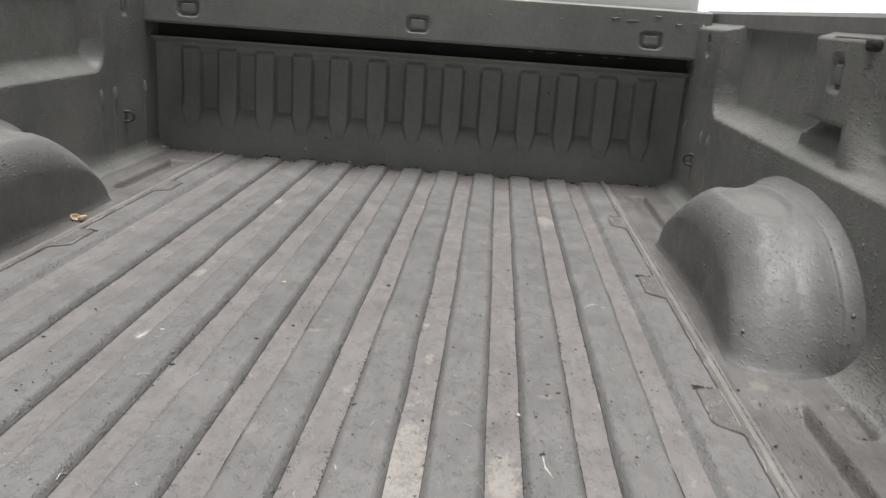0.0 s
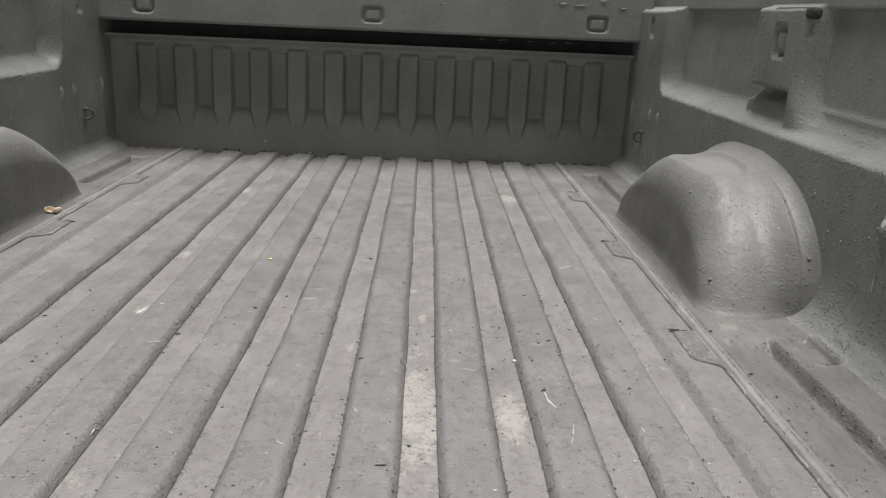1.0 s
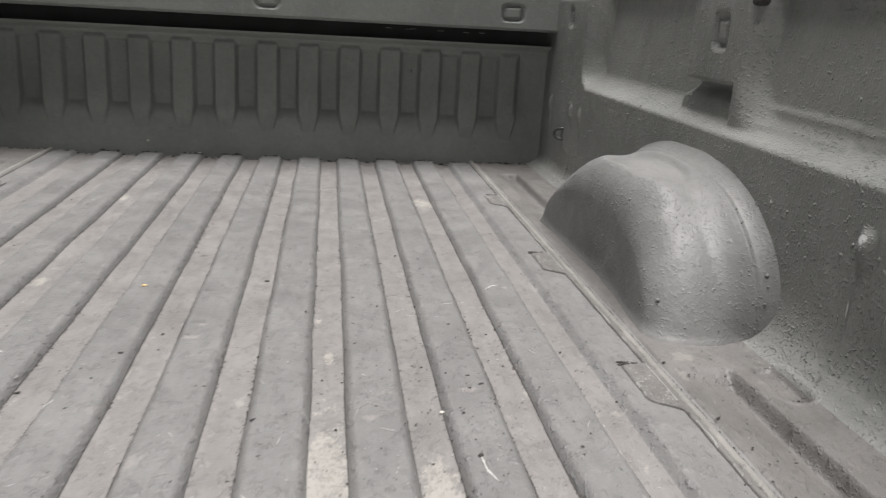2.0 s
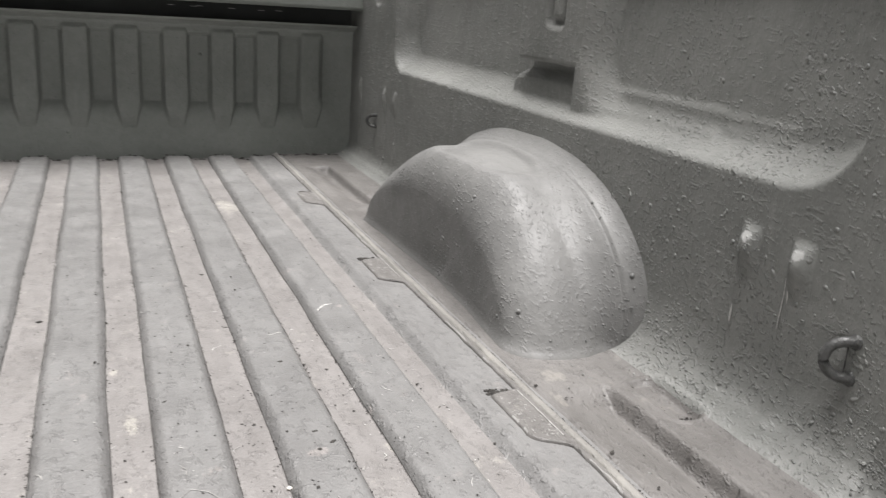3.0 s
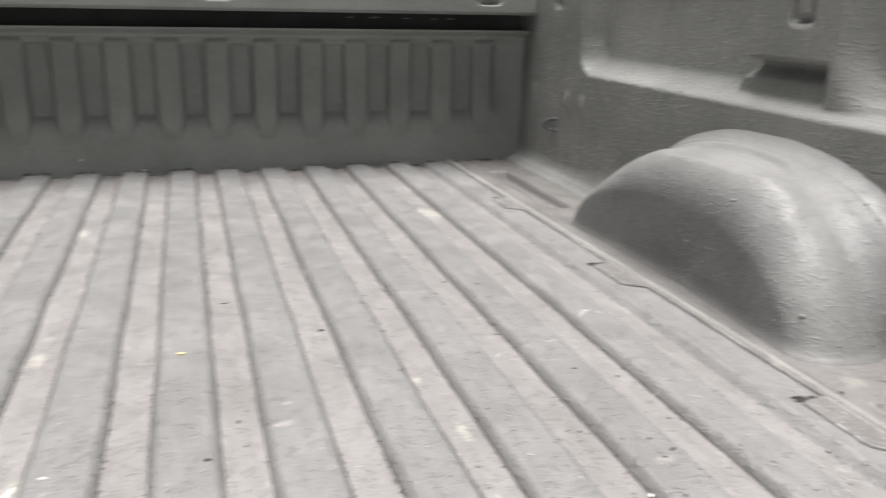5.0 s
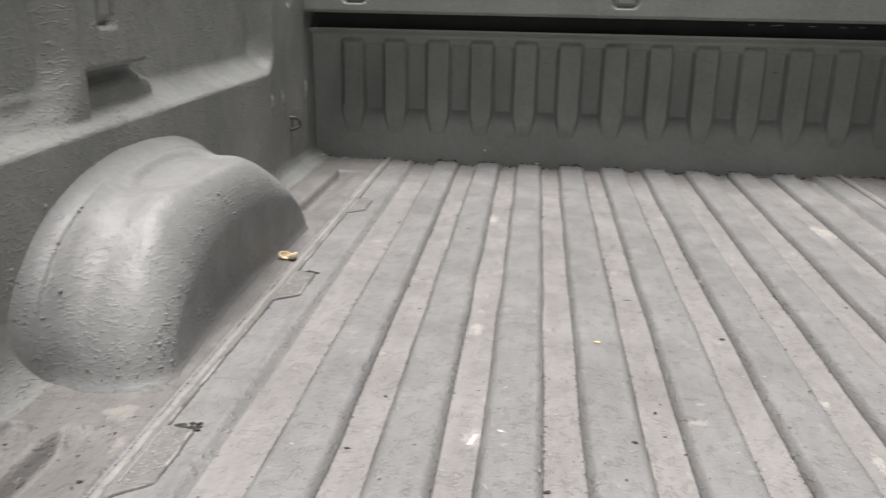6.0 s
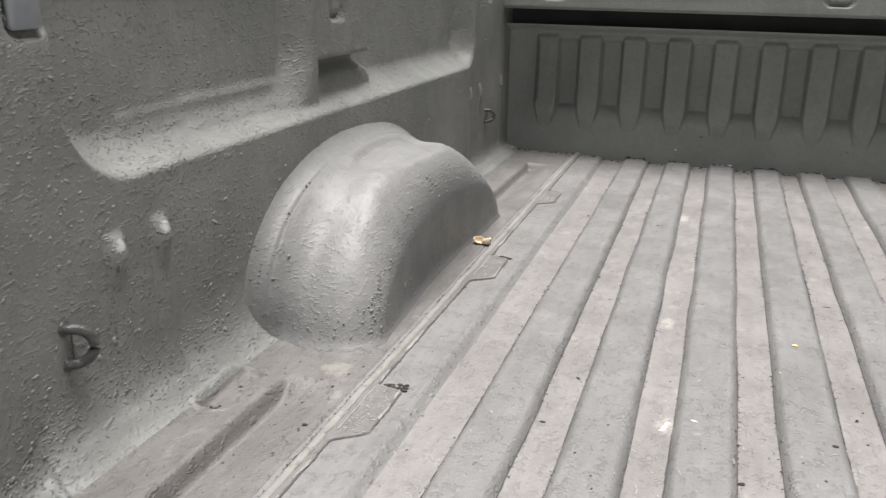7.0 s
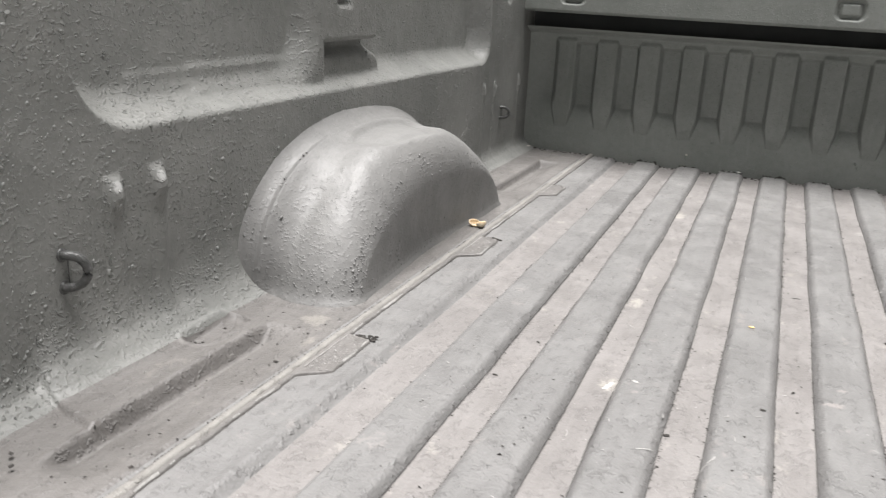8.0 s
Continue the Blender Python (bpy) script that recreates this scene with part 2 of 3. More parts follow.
# the pressed sheet under the ribs
gx, gy = np.meshgrid(np.linspace(-0.605, 0.605, 57), np.linspace(REAR, FRONT_Y + 0.02, 90))
wobble = np.array([noise.noise((a * 6, b * 3, 0)) for a, b in zip(gx.ravel(), gy.ravel())]).reshape(gx.shape)
floor_panel = sheet("floor_panel", gx, gy, LOW + 0.0012 * wobble, VALLEY, bed, "dusty worn grey floor pan between the ribs", thick=0.006)

# nine raised ribs
for k in range(-4, 5):
    d, ys = np.linspace(-0.041, 0.041, 61), np.linspace(REAR, FRONT_Y - 0.004, 130)
    dx, yy = np.meshgrid(d, ys)
    xx = X0 + k * PITCH + dx
    dent = np.array([noise.noise((a * 9 + 40, b * 4, k)) for a, b in zip(xx.ravel(), yy.ravel())]).reshape(xx.shape)
    edge = 0.0025 * np.array([noise.noise((k * 7.3, b * 5, 3)) for b in ys])[:, None]
    prof = shoulder(np.abs(dx + edge))
    end = 1 - 0.3 * smoothstep(FRONT_Y - 0.03, FRONT_Y - 0.004, yy)
    sheet("floor_rib", xx, yy, LOW - 0.0014 + (HIGH - LOW + 0.0014 + 0.0012 * dent) * prof * end, RIB, floor_panel, "flat-topped grey pressed rib")

# dark strips along the feet of the ribs: packed grime plus painted shade
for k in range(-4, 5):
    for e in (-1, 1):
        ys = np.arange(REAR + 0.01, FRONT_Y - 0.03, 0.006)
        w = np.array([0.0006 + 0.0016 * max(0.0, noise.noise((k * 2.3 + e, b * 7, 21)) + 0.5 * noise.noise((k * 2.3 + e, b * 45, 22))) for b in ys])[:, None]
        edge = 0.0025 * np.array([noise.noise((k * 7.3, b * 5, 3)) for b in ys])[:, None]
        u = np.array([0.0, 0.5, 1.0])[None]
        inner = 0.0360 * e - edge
        sheet("grime_shade_line", X0 + k * PITCH + inner + e * (u * w + 0 * edge), np.repeat(ys[:, None], 3, 1), LOW + 0.0019 - 0.0009 * u + 0 * w, GRIME_SHADE, floor_panel, "dark line of grime and painted shade along the rib's foot", flip=e < 0)

# raised edges of the floor sheet, lapped by the side sheet with three tabs a side
NOTCHES = ((1.355, 1.492), (1.905, 2.040), (2.450, 2.575))
for side in (-1, 1):
    ys, xs = np.linspace(REAR, FRONT_Y - 0.01, 120), np.linspace(0.532, 0.650, 34)
    xs, yy = np.meshgrid(xs, ys)
    top = smoothstep(0.546, 0.566, xs) * 0.0114 + 0.0018 * np.exp(-((xs - 0.567) / 0.007) ** 2)
    uneven = np.array([noise.noise((a * 9 * side, b * 5, 11)) for a, b in zip(xs.ravel(), yy.ravel())]).reshape(xs.shape)
    sheet("edge_flange", side * xs, yy, LOW - 0.002 + top + 0.0008 * uneven, RIB, floor_panel, "raised edge of the floor sheet", flip=side < 0)


def lap_edge(y, side):
    """Where the side sheet ends over the floor sheet: a worn edge with tabs."""
    limit = np.full_like(y, 0.622)
    for a, b in NOTCHES:
        limit -= 0.035 * smoothstep(a - 0.004, a + 0.032, y) * (1 - smoothstep(b - 0.005, b + 0.003, y))
    return limit + np.array([0.0016 * noise.noise((side * 5, v * 24, 1)) + 0.0010 * noise.noise((side * 9, v * 90, 4)) for v in y])


# ---------------------------------------------------------------- side walls
def bead(y, z, at, top, half, deep):
    """An upright pressed bead with a rounded head."""
    across = np.clip(1 - ((y - at) / half) ** 2, 0, 1) ** 0.75
    return deep * across * np.sqrt(np.clip((top + 0.004 - z) / 0.026, 0, 1)) * (0.28 + 0.72 * smoothstep(0.165, 0.215, z))


def wall_depth(y, z):
    """How far the wall's face stands outward of its plane."""
    # one long recess with a sloping ledge along its foot
    sd = -rounded(y, z, 1.262, 2.678, 0.290, 0.80, np.where(y > 2.0, 0.055, 0.095))
    width = 0.044 + (0.024 - 0.044) * smoothstep(0.325, 0.375, z)
    lip = np.maximum(sd + 0.007, 0)
    out = 0.056 * (1 - (1 - np.clip(lip * lip / (lip + 0.005) / width, 0, 1)) ** 2.2)
    out += 0.012 * np.clip((z - 0.33) / 0.2, 0, 1) * smoothstep(0.02, 0.035, sd)
    # a lapped joint in the ledge
    out -= 0.005 * smoothstep(1.520, 1.528, y) * (1 - smoothstep(1.74, 1.80, y)) * smoothstep(0.302, 0.310, z) * (1 - smoothstep(0.340, 0.345, z))
    out -= 0.003 * smoothstep(1.395, 1.401, y) * (1 - smoothstep(1.52, 1.528, y)) * smoothstep(0.312, 0.318, z) * (1 - smoothstep(0.336, 0.342, z))
    # the post: upright front flank, long rear flank that sweeps out over the ledge
    sweep = np.clip((0.395 - z) / 0.085, 0, 1) ** 2
    rear_flank = smoothstep(1.790 - 0.085 * sweep, 1.842 - 0.014 * sweep, y)
    post = rear_flank * (1 - smoothstep(2.050, 2.060, y))
    out = out - np.maximum(out - 0.020, 0) * post * np.where(y < 1.852, 1.0, smoothstep(0.360, 0.366, z))
    # below the post's end a flared foot plate stands on the ledge, open at its rear edge
    flare = 0.030 * smoothstep(0.352, 0.314, z)
    foot = smoothstep(1.868, 1.872, y) * (1 - smoothstep(2.056 + flare, 2.062 + flare, y)) * (1 - smoothstep(0.360, 0.366, z))
    out = out - np.maximum(out - 0.034 - 0.03 * smoothstep(0.330, 0.362, z), 0) * foot
    # the stake pockets' plugs
    for yc, zc, w, h in ((1.930, 0.455, 0.062, 0.066), (2.83, 0.465, 0.045, 0.060), (1.232, 0.468, 0.052, 0.064)):
        sd = rounded(y, z, yc - w / 2, yc + w / 2, zc - h / 2, zc + h / 2, 0.014)
        out += 0.013 * (1 - smoothstep(-0.011, 0.003, sd)) - 0.010 * (1 - smoothstep(-0.017, -0.013, sd))
    # pressed beads
    for at, top, half, deep in ((1.387, 0.228, 0.016, 0.015), (1.309, 0.228, 0.016, 0.015), (2.652, 0.228, 0.011, 0.009), (2.736, 0.228, 0.011, 0.009), (2.955, 0.232, 0.010, 0.009)):
        out -= bead(y, z, at, top, half, deep) * smoothstep(0.0, 0.05, z)
    # the posts bend outward under the rail
    out = np.where(z > 0.492, np.maximum(out, 0.050 * np.clip((z - 0.513) / 0.012, 0, 1)), out)
    # the rear post stands proud
    out -= 0.006 * (1 - smoothstep(1.130, 1.178, y))
    return out


def side_floor(x, y):
    """Height of the flat strip between seam and wall: channels, drain pocket."""
    z = 0.0062 - 0.0055 * smoothstep(0.6395, 0.6425, x) * (1 - 0.65 * smoothstep(0.644, 0.654, x))
    rear = smoothstep(1.055, 1.115, y) * (1 - smoothstep(1.440, 1.486, y))
    z += 0.003 * rear * smoothstep(0.734, 0.745, x) - 0.022 * rear * np.clip((x - 0.654) / 0.078, 0, 1) ** 1.2 * (1 - smoothstep(0.734, 0.746, x))
    ahead = smoothstep(2.44, 2.50, y) * (1 - smoothstep(2.865, 2.885, y))
    z -= 0.020 * ahead * smoothstep(0.670, 0.732, x) * (1 - smoothstep(0.736, 0.745, x))
    sd = rounded(x, y, 0.767, 0.808, 1.366, 1.478, 0.015)
    return z - 0.011 * (1 - smoothstep(-0.0075, 0.0005, sd)) * (0.5 + 0.5 * smoothstep(1.480, 1.375, y)) + 0.0018 * np.exp(-((sd - 0.003) / 0.003) ** 2)


WALL_X = 0.848
for side in (-1, 1):
    ys = np.linspace(REAR, 3.085, 860)
    cove = 0.052 + 0.040 * smoothstep(1.15, 1.20, ys) * (1 - smoothstep(2.25, 2.75, ys)) + 0.010 * smoothstep(1.35, 1.53, ys) * (1 - smoothstep(2.25, 2.6, ys))
    cove = cove[:, None]
    foot_run = 0.052 + 0.006 * smoothstep(0.06, 0.09, cove)
    edge = lap_edge(ys, side)[:, None]
    lap = np.concatenate([[0.0, 0.0, 0.05], np.linspace(0.1, 0.42, 8), np.linspace(0.44, 1.0, 26)])
    drop = np.where(np.arange(len(lap)) == 0, -0.008, np.where(np.arange(len(lap)) == 1, -0.0012, 0.0))
    run = np.linspace(0.03, 1, 46)
    arc = np.linspace(0, math.pi / 2, 44)[1:]
    up = np.linspace(0, 1, 100)[1:]
    xx = np.concatenate([edge + (0.655 - edge) * lap, 0.655 + (WALL_X - foot_run - 0.655) * run, WALL_X - foot_run + foot_run * np.sin(arc), np.full((len(ys), len(up)), WALL_X)], 1)
    zz = np.concatenate([np.repeat(drop[None], len(ys), 0), np.zeros((len(ys), len(run))), cove - cove * np.cos(arc), cove + (0.528 - cove) * up], 1)
    nn = np.concatenate([np.zeros((len(ys), len(lap) + len(run))), np.repeat(np.sin(arc)[None], len(ys), 0), np.ones((len(ys), len(up)))], 1)
    yy = np.repeat(ys[:, None], xx.shape[1], 1)
    cut = len(lap) + len(run) + 6
    # fine unevenness of the sprayed coat
    rough = np.array([noise.noise((a * 11, b * 11, c * 11 + side * 9)) for a, b, c in zip(xx.ravel(), yy.ravel(), zz.ravel())]).reshape(xx.shape)
    out = wall_depth(yy, np.maximum(zz, 0.03)) * nn
    x = xx + out + 0.0014 * rough * nn + 0.003 * smoothstep(0.2, 0.5, zz)
    flatness = 1 - smoothstep(0.60, 0.90, nn)
    lift = side_floor(xx, yy) * flatness + 0.0012 * rough * flatness
    # a pressed crease curves from the wall across the floor's rear corner
    off = yy - 1.166 - 0.30 * (xx - 0.80) - 0.5 * np.maximum(zz - 0.05, 0) ** 1.2
    corner = smoothstep(0.725, 0.760, xx) * (1 - smoothstep(0.06, 0.12, zz))
    dip = -0.0060 * (1 - smoothstep(-0.006, 0.001, off)) * corner
    wall = sheet("side_wall", side * x[:, cut:], yy[:, cut:], (zz + lift + dip)[:, cut:], WALL, bed, "dark grey sprayed side wall with a long recess and pressed beads", flip=side < 0)
    sheet("side_floor", side * x[:, :cut + 1], yy[:, :cut + 1], (zz + lift + dip)[:, :cut + 1], EDGE, bed, "grey floor edge beside the wheelhouse", flip=side < 0)
    # seam strip of sealer along the lap joint
    ys = np.linspace(REAR, FRONT_Y, 320)
    u = np.linspace(-1, 1, 11)
    yy, uu = np.meshgrid(ys, u, indexing="ij")
    drift = np.array([noise.noise((side * 3, b * 14, 7)) for b in ys])[:, None]
    sheet("seam_strip", side * (0.6335 + 0.0060 * uu + 0.0016 * drift), yy, 0.0050 + 0.0036 * np.clip(1 - uu ** 4, 0, 1) + 0.0009 * drift, SEAM, bed, "pale sealed lap seam along the floor edge", flip=side < 0)
    # the lap's edge, rubbed pale here and there
    ys = np.arange(1.0, 2.7, 0.004)
    rub = [(y, x, 0.0022 * (noise.noise((side * 2.5, y * 16, 5)) + 0.7 * noise.noise((side * 2.5, y * 70, 6)))) for y, x in zip(ys, lap_edge(ys, side))]
    for worn, run_of in itertools.groupby(rub, key=lambda r: r[2] > 0.0005):
        run_of = list(run_of)
        if not worn or len(run_of) < 3:
            continue
        bm = bmesh.new()
        rows = [(bm.verts.new((side * (x + 0.0004), y, 0.0052)), bm.verts.new((side * (x + 0.0012 + w), y, 0.0072))) for y, x, w in run_of]
        for p, q in zip(rows, rows[1:]):
            bm.faces.new((p[0], p[1], q[1], q[0]))
        part("worn_edge", bm, RUBBED, bed, "pale rubbed edge of the lap joint")
    # the joint's line runs on across the tabs
    for a, b in NOTCHES:
        bm = bmesh.new()
        rows = []
        for y in np.linspace(a + 0.02, b - 0.004, 34):
            w = 0.0005 + 0.0008 * max(0.0, noise.noise((side * 4.5, y * 60, 2)))
            x = 0.6222 + 0.0006 * noise.noise((side * 4.5, y * 25, 3))
            rows.append([bm.verts.new((side * (x + w * e), y, 0.0079 - 0.0012 * abs(e))) for e in (-1, 0, 1)])
        for p, q in zip(rows, rows[1:]):
            for i in (0, 1):
                bm.faces.new((p[i], p[i + 1], q[i + 1], q[i]))
        part("worn_edge", bm, RUBBED, bed, "pale rubbed line across the tab")
    # debris in the notches' ends, its black also standing for the pit's shade
    for a, b in NOTCHES[:2]:
        bm = bmesh.new()
        rng = random.Random(int(b * 1000) + side)
        for _ in range(75):
            c = Vector((side * rng.uniform(0.586, 0.615), b + 0.001 + rng.uniform(0, 0.017) * rng.random(), 0.0012 + rng.uniform(0, 0.0022)))
            bmesh.ops.create_icosphere(bm, subdivisions=1, radius=rng.uniform(0.0012, 0.0040), matrix=Matrix.Translation(c) @ Matrix.Diagonal((1.2, 0.9, 0.45, 1.0)))
        part("dark_plug", bm, DIRT, bed, "black debris that also paints the shade in the notch's pit")
    bm = bmesh.new()
    rng = random.Random(90 + side)
    for _ in range(34):
        c = Vector((side * rng.gauss(0.786, 0.006), rng.gauss(1.372, 0.004), rng.uniform(-0.002, 0.004)))
        bmesh.ops.create_icosphere(bm, subdivisions=1, radius=rng.uniform(0.0008, 0.0024), matrix=Matrix.Translation(c))
    part("dark_plug", bm, DIRT, bed, "dark dirt caked in the drain pocket")

# smooth caps pressed into the rear posts
for side in (-1, 1):
    yc, zc = 1.232, 0.468
    face = WALL_X + 0.003 + float(wall_depth(np.array([yc]), np.array([zc]))[0])
    bm = box_bm(-0.0055, 0.0055, -0.019, 0.019, -0.024, 0.024, 0.005, 3)
    bmesh.ops.transform(bm, matrix=Matrix.Translation((side * face, yc, zc)), verts=bm.verts)
    part("post_cap", bm, CAP, bed, "smooth bluish grey plastic cap")

# wheelhouses: a thin rim arch on the wall, a faceted dome set down inside it, rounded over to an upright inner face
YC = 1.920


def arch(c, s, rear, ahead, high, n):
    """Reach of a superellipse arch in the direction (c, s)."""
    return ((np.abs(c) / np.where(c > 0, ahead, rear)) ** n + (s / high) ** n) ** (-1 / n)


def dome(c, s, m=6.0):
    """Reach of the dome: flat crown, straight rear slope, two-step front slope, rounded together."""
    total = 0.0
    for ny, nz, h in ((0.0, 1.0, 0.239), (-0.62, 0.785, 0.281), (-1.0, 0.0, 0.352), (0.707, 0.707, 0.356), (0.41, 0.912, 0.290), (1.0, 0.0, 0.448)):
        total = total + np.maximum(0.0, (ny * c + nz * s) / h) ** m
    return total ** (-1 / m)


for side in (-1, 1):
    th = np.linspace(0.0, math.pi, 240)
    c, s = np.cos(th)[:, None], np.sin(th)[:, None]
    outer, mid, inner = arch(c, s, 0.358, 0.396, 0.231, 2.4), dome(c, s), arch(c, s, 0.278, 0.388, 0.140, 2.1)
    rows = []
    for d in (-0.008, -0.004, 0.000, 0.004, 0.008, 0.012, 0.017, 0.022, 0.025):
        rows.append((d, outer + 0.027 * max(0.0, 1 - (d + 0.008) / 0.035) ** 1.5, 0.0))
    for d in np.concatenate([np.linspace(0.0265, 0.036, 7), np.linspace(0.040, 0.100, 16)]):
        lip = 0.0020 * smoothstep(0.025, 0.032, d) * smoothstep(0.10, 0.35, s)
        t = np.clip((d - 0.029) / 0.056, 0, 1)
        hollow = 0.005 * smoothstep(0.026, 0.046, d) * (1 - smoothstep(0.05, 0.098, d)) * smoothstep(0.25, -0.35, c)
        rows.append((d, outer + (mid - outer) * smoothstep(-0.25, 1, t) - lip * (1 - t) - hollow, 0.0))
    for q in np.linspace(0.06, math.pi / 2, 20):
        rows.append((0.102 + 0.068 * math.sin(q), inner + (mid - inner) * math.cos(q) ** 1.05, 0.0))
    for f in np.linspace(0.06, 1.0, 20):
        rows.append((0.170 - 0.010 * min(1.0, f * 1.3), inner, f))
    depth, rest = np.array([r[0] for r in rows]), np.array([r[2] for r in rows])[None]
    reach = np.concatenate([r[1] for r in rows], 1) * (1 - rest)
    y, z = YC + c * reach, -0.004 + s * reach
    x = WALL_X - np.repeat(depth[None], len(th), 0)
    # the rear corner flares towards the floor
    flare = np.maximum(0, 1 - np.maximum(z, 0) / 0.15) ** 1.3 * smoothstep(-0.55, -0.90, c) * (1 - rest)
    y = y - 0.016 * flare * smoothstep(0.045, 0.085, depth)[None]
    x = x - 0.012 * flare * smoothstep(0.08, 0.13, depth)[None]
    # soft foot on the floor
    foot = np.exp(-np.maximum(z - 0.004, 0) / 0.007)
    y = y + np.sign(c) * 0.006 * foot * (1 - rest)
    x = x - 0.006 * foot * smoothstep(0.10, 0.16, depth)[None]
    # the shallow flat on the crown and a few knocks
    flat = (1 - smoothstep(0.78, 1.02, (np.abs((y - 1.935) / 0.150) ** 3 + np.abs((x - 0.760) / 0.052) ** 3) ** (1 / 3))) * smoothstep(0.13, 0.17, z)
    z = z - 0.0090 * flat
    for ky, kx, r, dent in ((1.70, 0.745, 0.020, 0.004), (1.745, 0.705, 0.016, 0.003), (1.80, 0.79, 0.014, 0.003)):
        z = z - dent * np.exp(-((y - ky) ** 2 + (x - kx) ** 2) / r ** 2) * smoothstep(0.05, 0.1, z)
    bumps = np.array([noise.noise((a * 13, b * 13, e * 13 + side * 5)) for a, b, e in zip(x.ravel(), y.ravel(), z.ravel())]).reshape(x.shape)
    x = x + 0.0018 * bumps
    sheet("wheelhouse", side * x, y, z, HOUSE, bed, "domed grey wheel arch cover with rounded edges", flip=side < 0)

# ---------------------------------------------------------------- front wall
gx, gz = np.meshgrid(np.linspace(-0.90, 0.90, 620), np.linspace(-0.02, 0.373, 150))
FP, FX = 0.1225, -0.003


def front_face(x, z):
    """Place of the front wall's face: pockets between the ribs, a lip along the top."""
    d = np.abs(x - FX - np.round((x - FX) / FP) * FP)
    # each pocket has a sloping sill that widens downward and a short drop under its top
    sill = np.clip((z - 0.088) / 0.060, 0, 1) ** 2
    cut = 0.0290 - 0.011 * smoothstep(0.152, 0.090, z)
    side_cut = smoothstep(cut - 0.002, cut + 0.010, d)
    pocket = side_cut * sill * (1 - smoothstep(0.324, 0.335, z)) * (np.abs(x - FX) < 6 * FP)
    ends = smoothstep(6 * FP + 0.020, 6 * FP + 0.034, np.abs(x - FX)) * smoothstep(0.13, 0.19, z) * (1 - smoothstep(0.31, 0.345, z)) * (1 - smoothstep(6 * FP + 0.03, 6 * FP + 0.10, np.abs(x - FX)))
    return 3.066 + 0.018 * pocket + 0.010 * ends - 0.02 * smoothstep(0.80, 0.90, np.abs(x)) - 0.04 * smoothstep(0.352, 0.371, z)


front_wall = sheet("front_wall", gx, front_face(gx, gz), gz, FRONT, bed, "dark grey corrugated front wall", flip=False)
for k in range(-6, 7):
    xs, zs = np.meshgrid(np.linspace(-0.046, 0.046, 47), np.linspace(0.060, 0.352, 84))
    half = 0.0335 - 0.013 * smoothstep(0.152, 0.080, zs) - 0.005 * smoothstep(0.325, 0.345, zs)
    out_side = xs * (k if k else 1) > 0
    lean = np.where(out_side, 0.0025, 0.0065)
    t = (1 - smoothstep(half - lean, half + lean, np.abs(xs))) * smoothstep(0.064, 0.120, zs) * (1 - smoothstep(0.334, 0.350, zs))
    base = front_face(FX + k * FP + xs, np.minimum(zs, 0.350))
    sheet("front_rib", FX + k * FP + xs, base + 0.0012 - 0.0072 * t, zs, FRONT, front_wall, "upright pressed rib")

# header above the shadow gap, with three stamped plugs
hx, hz = np.meshgrid(np.linspace(-0.886, 0.886, 440), np.linspace(0.415, 0.560, 80))
push = np.zeros_like(hx)
for xc in (-0.711, 0.004, 0.714):
    sd = rounded(hx, hz, xc - 0.037, xc + 0.037, 0.437, 0.494, 0.018)
    push += 0.011 * (1 - smoothstep(-0.009, 0.0, sd)) - 0.009 * (1 - smoothstep(-0.017, -0.010, sd))
edge = smoothstep(0.424, 0.415, hz) + smoothstep(0.552, 0.560, hz)
header = sheet("header_panel", hx, 2.972 + push + 0.010 * edge ** 2, hz, FRONT, bed, "grey header panel with three stamped plugs", thick=0.004)
part("header_top", box_bm(-0.886, 0.886, 2.984, 3.13, 0.545, 0.560, 0.003), RAIL, header)
# sheet closing the gap, painted dark in place of the shade there
header_back = part("header_back", box_bm(-0.93, 0.93, 3.122, 3.132, -0.05, 0.545), GAP_SHADE, bed, "back of the header gap, coloured dark as its shade", smooth=False)

# ---------------------------------------------------------------- rails and outer skin
for side in (-1, 1):
    bm = bmesh.new()
    outline = [(0.908, 0.519), (0.903, 0.523), (0.901, 0.556), (0.907, 0.564), (0.990, 0.567), (0.998, 0.558), (1.000, 0.46), (0.985, 0.46), (0.984, 0.548), (0.935, 0.548), (0.934, 0.519)]
    ends = [[bm.verts.new((side * a, y, b)) for a, b in outline] for y in (REAR, 1.6, 2.3, 3.125)]
    for r, q in zip(ends, ends[1:]):
        for i in range(len(outline)):
            bm.faces.new((r[i], r[(i + 1) % len(outline)], q[(i + 1) % len(outline)], q[i]))
    bm.faces.new(ends[0])
    bm.faces.new(ends[-1][::-1])
    part("bed_rail", bm, RAIL, bed, "grey coated rail lip along the wall top", smooth=False)
    part("outer_side", box_bm(side * 1.0 - 0.006, side * 1.0 + 0.006, REAR, 3.10, -0.25, 0.458, 0.004), WHITE, bed, "white painted outer side")

part("rail_clip", box_bm(0.874, 0.925, 1.815, 1.985, 0.499, 0.521, 0.006), DIRT, bed, "black clip under the rail at the post")

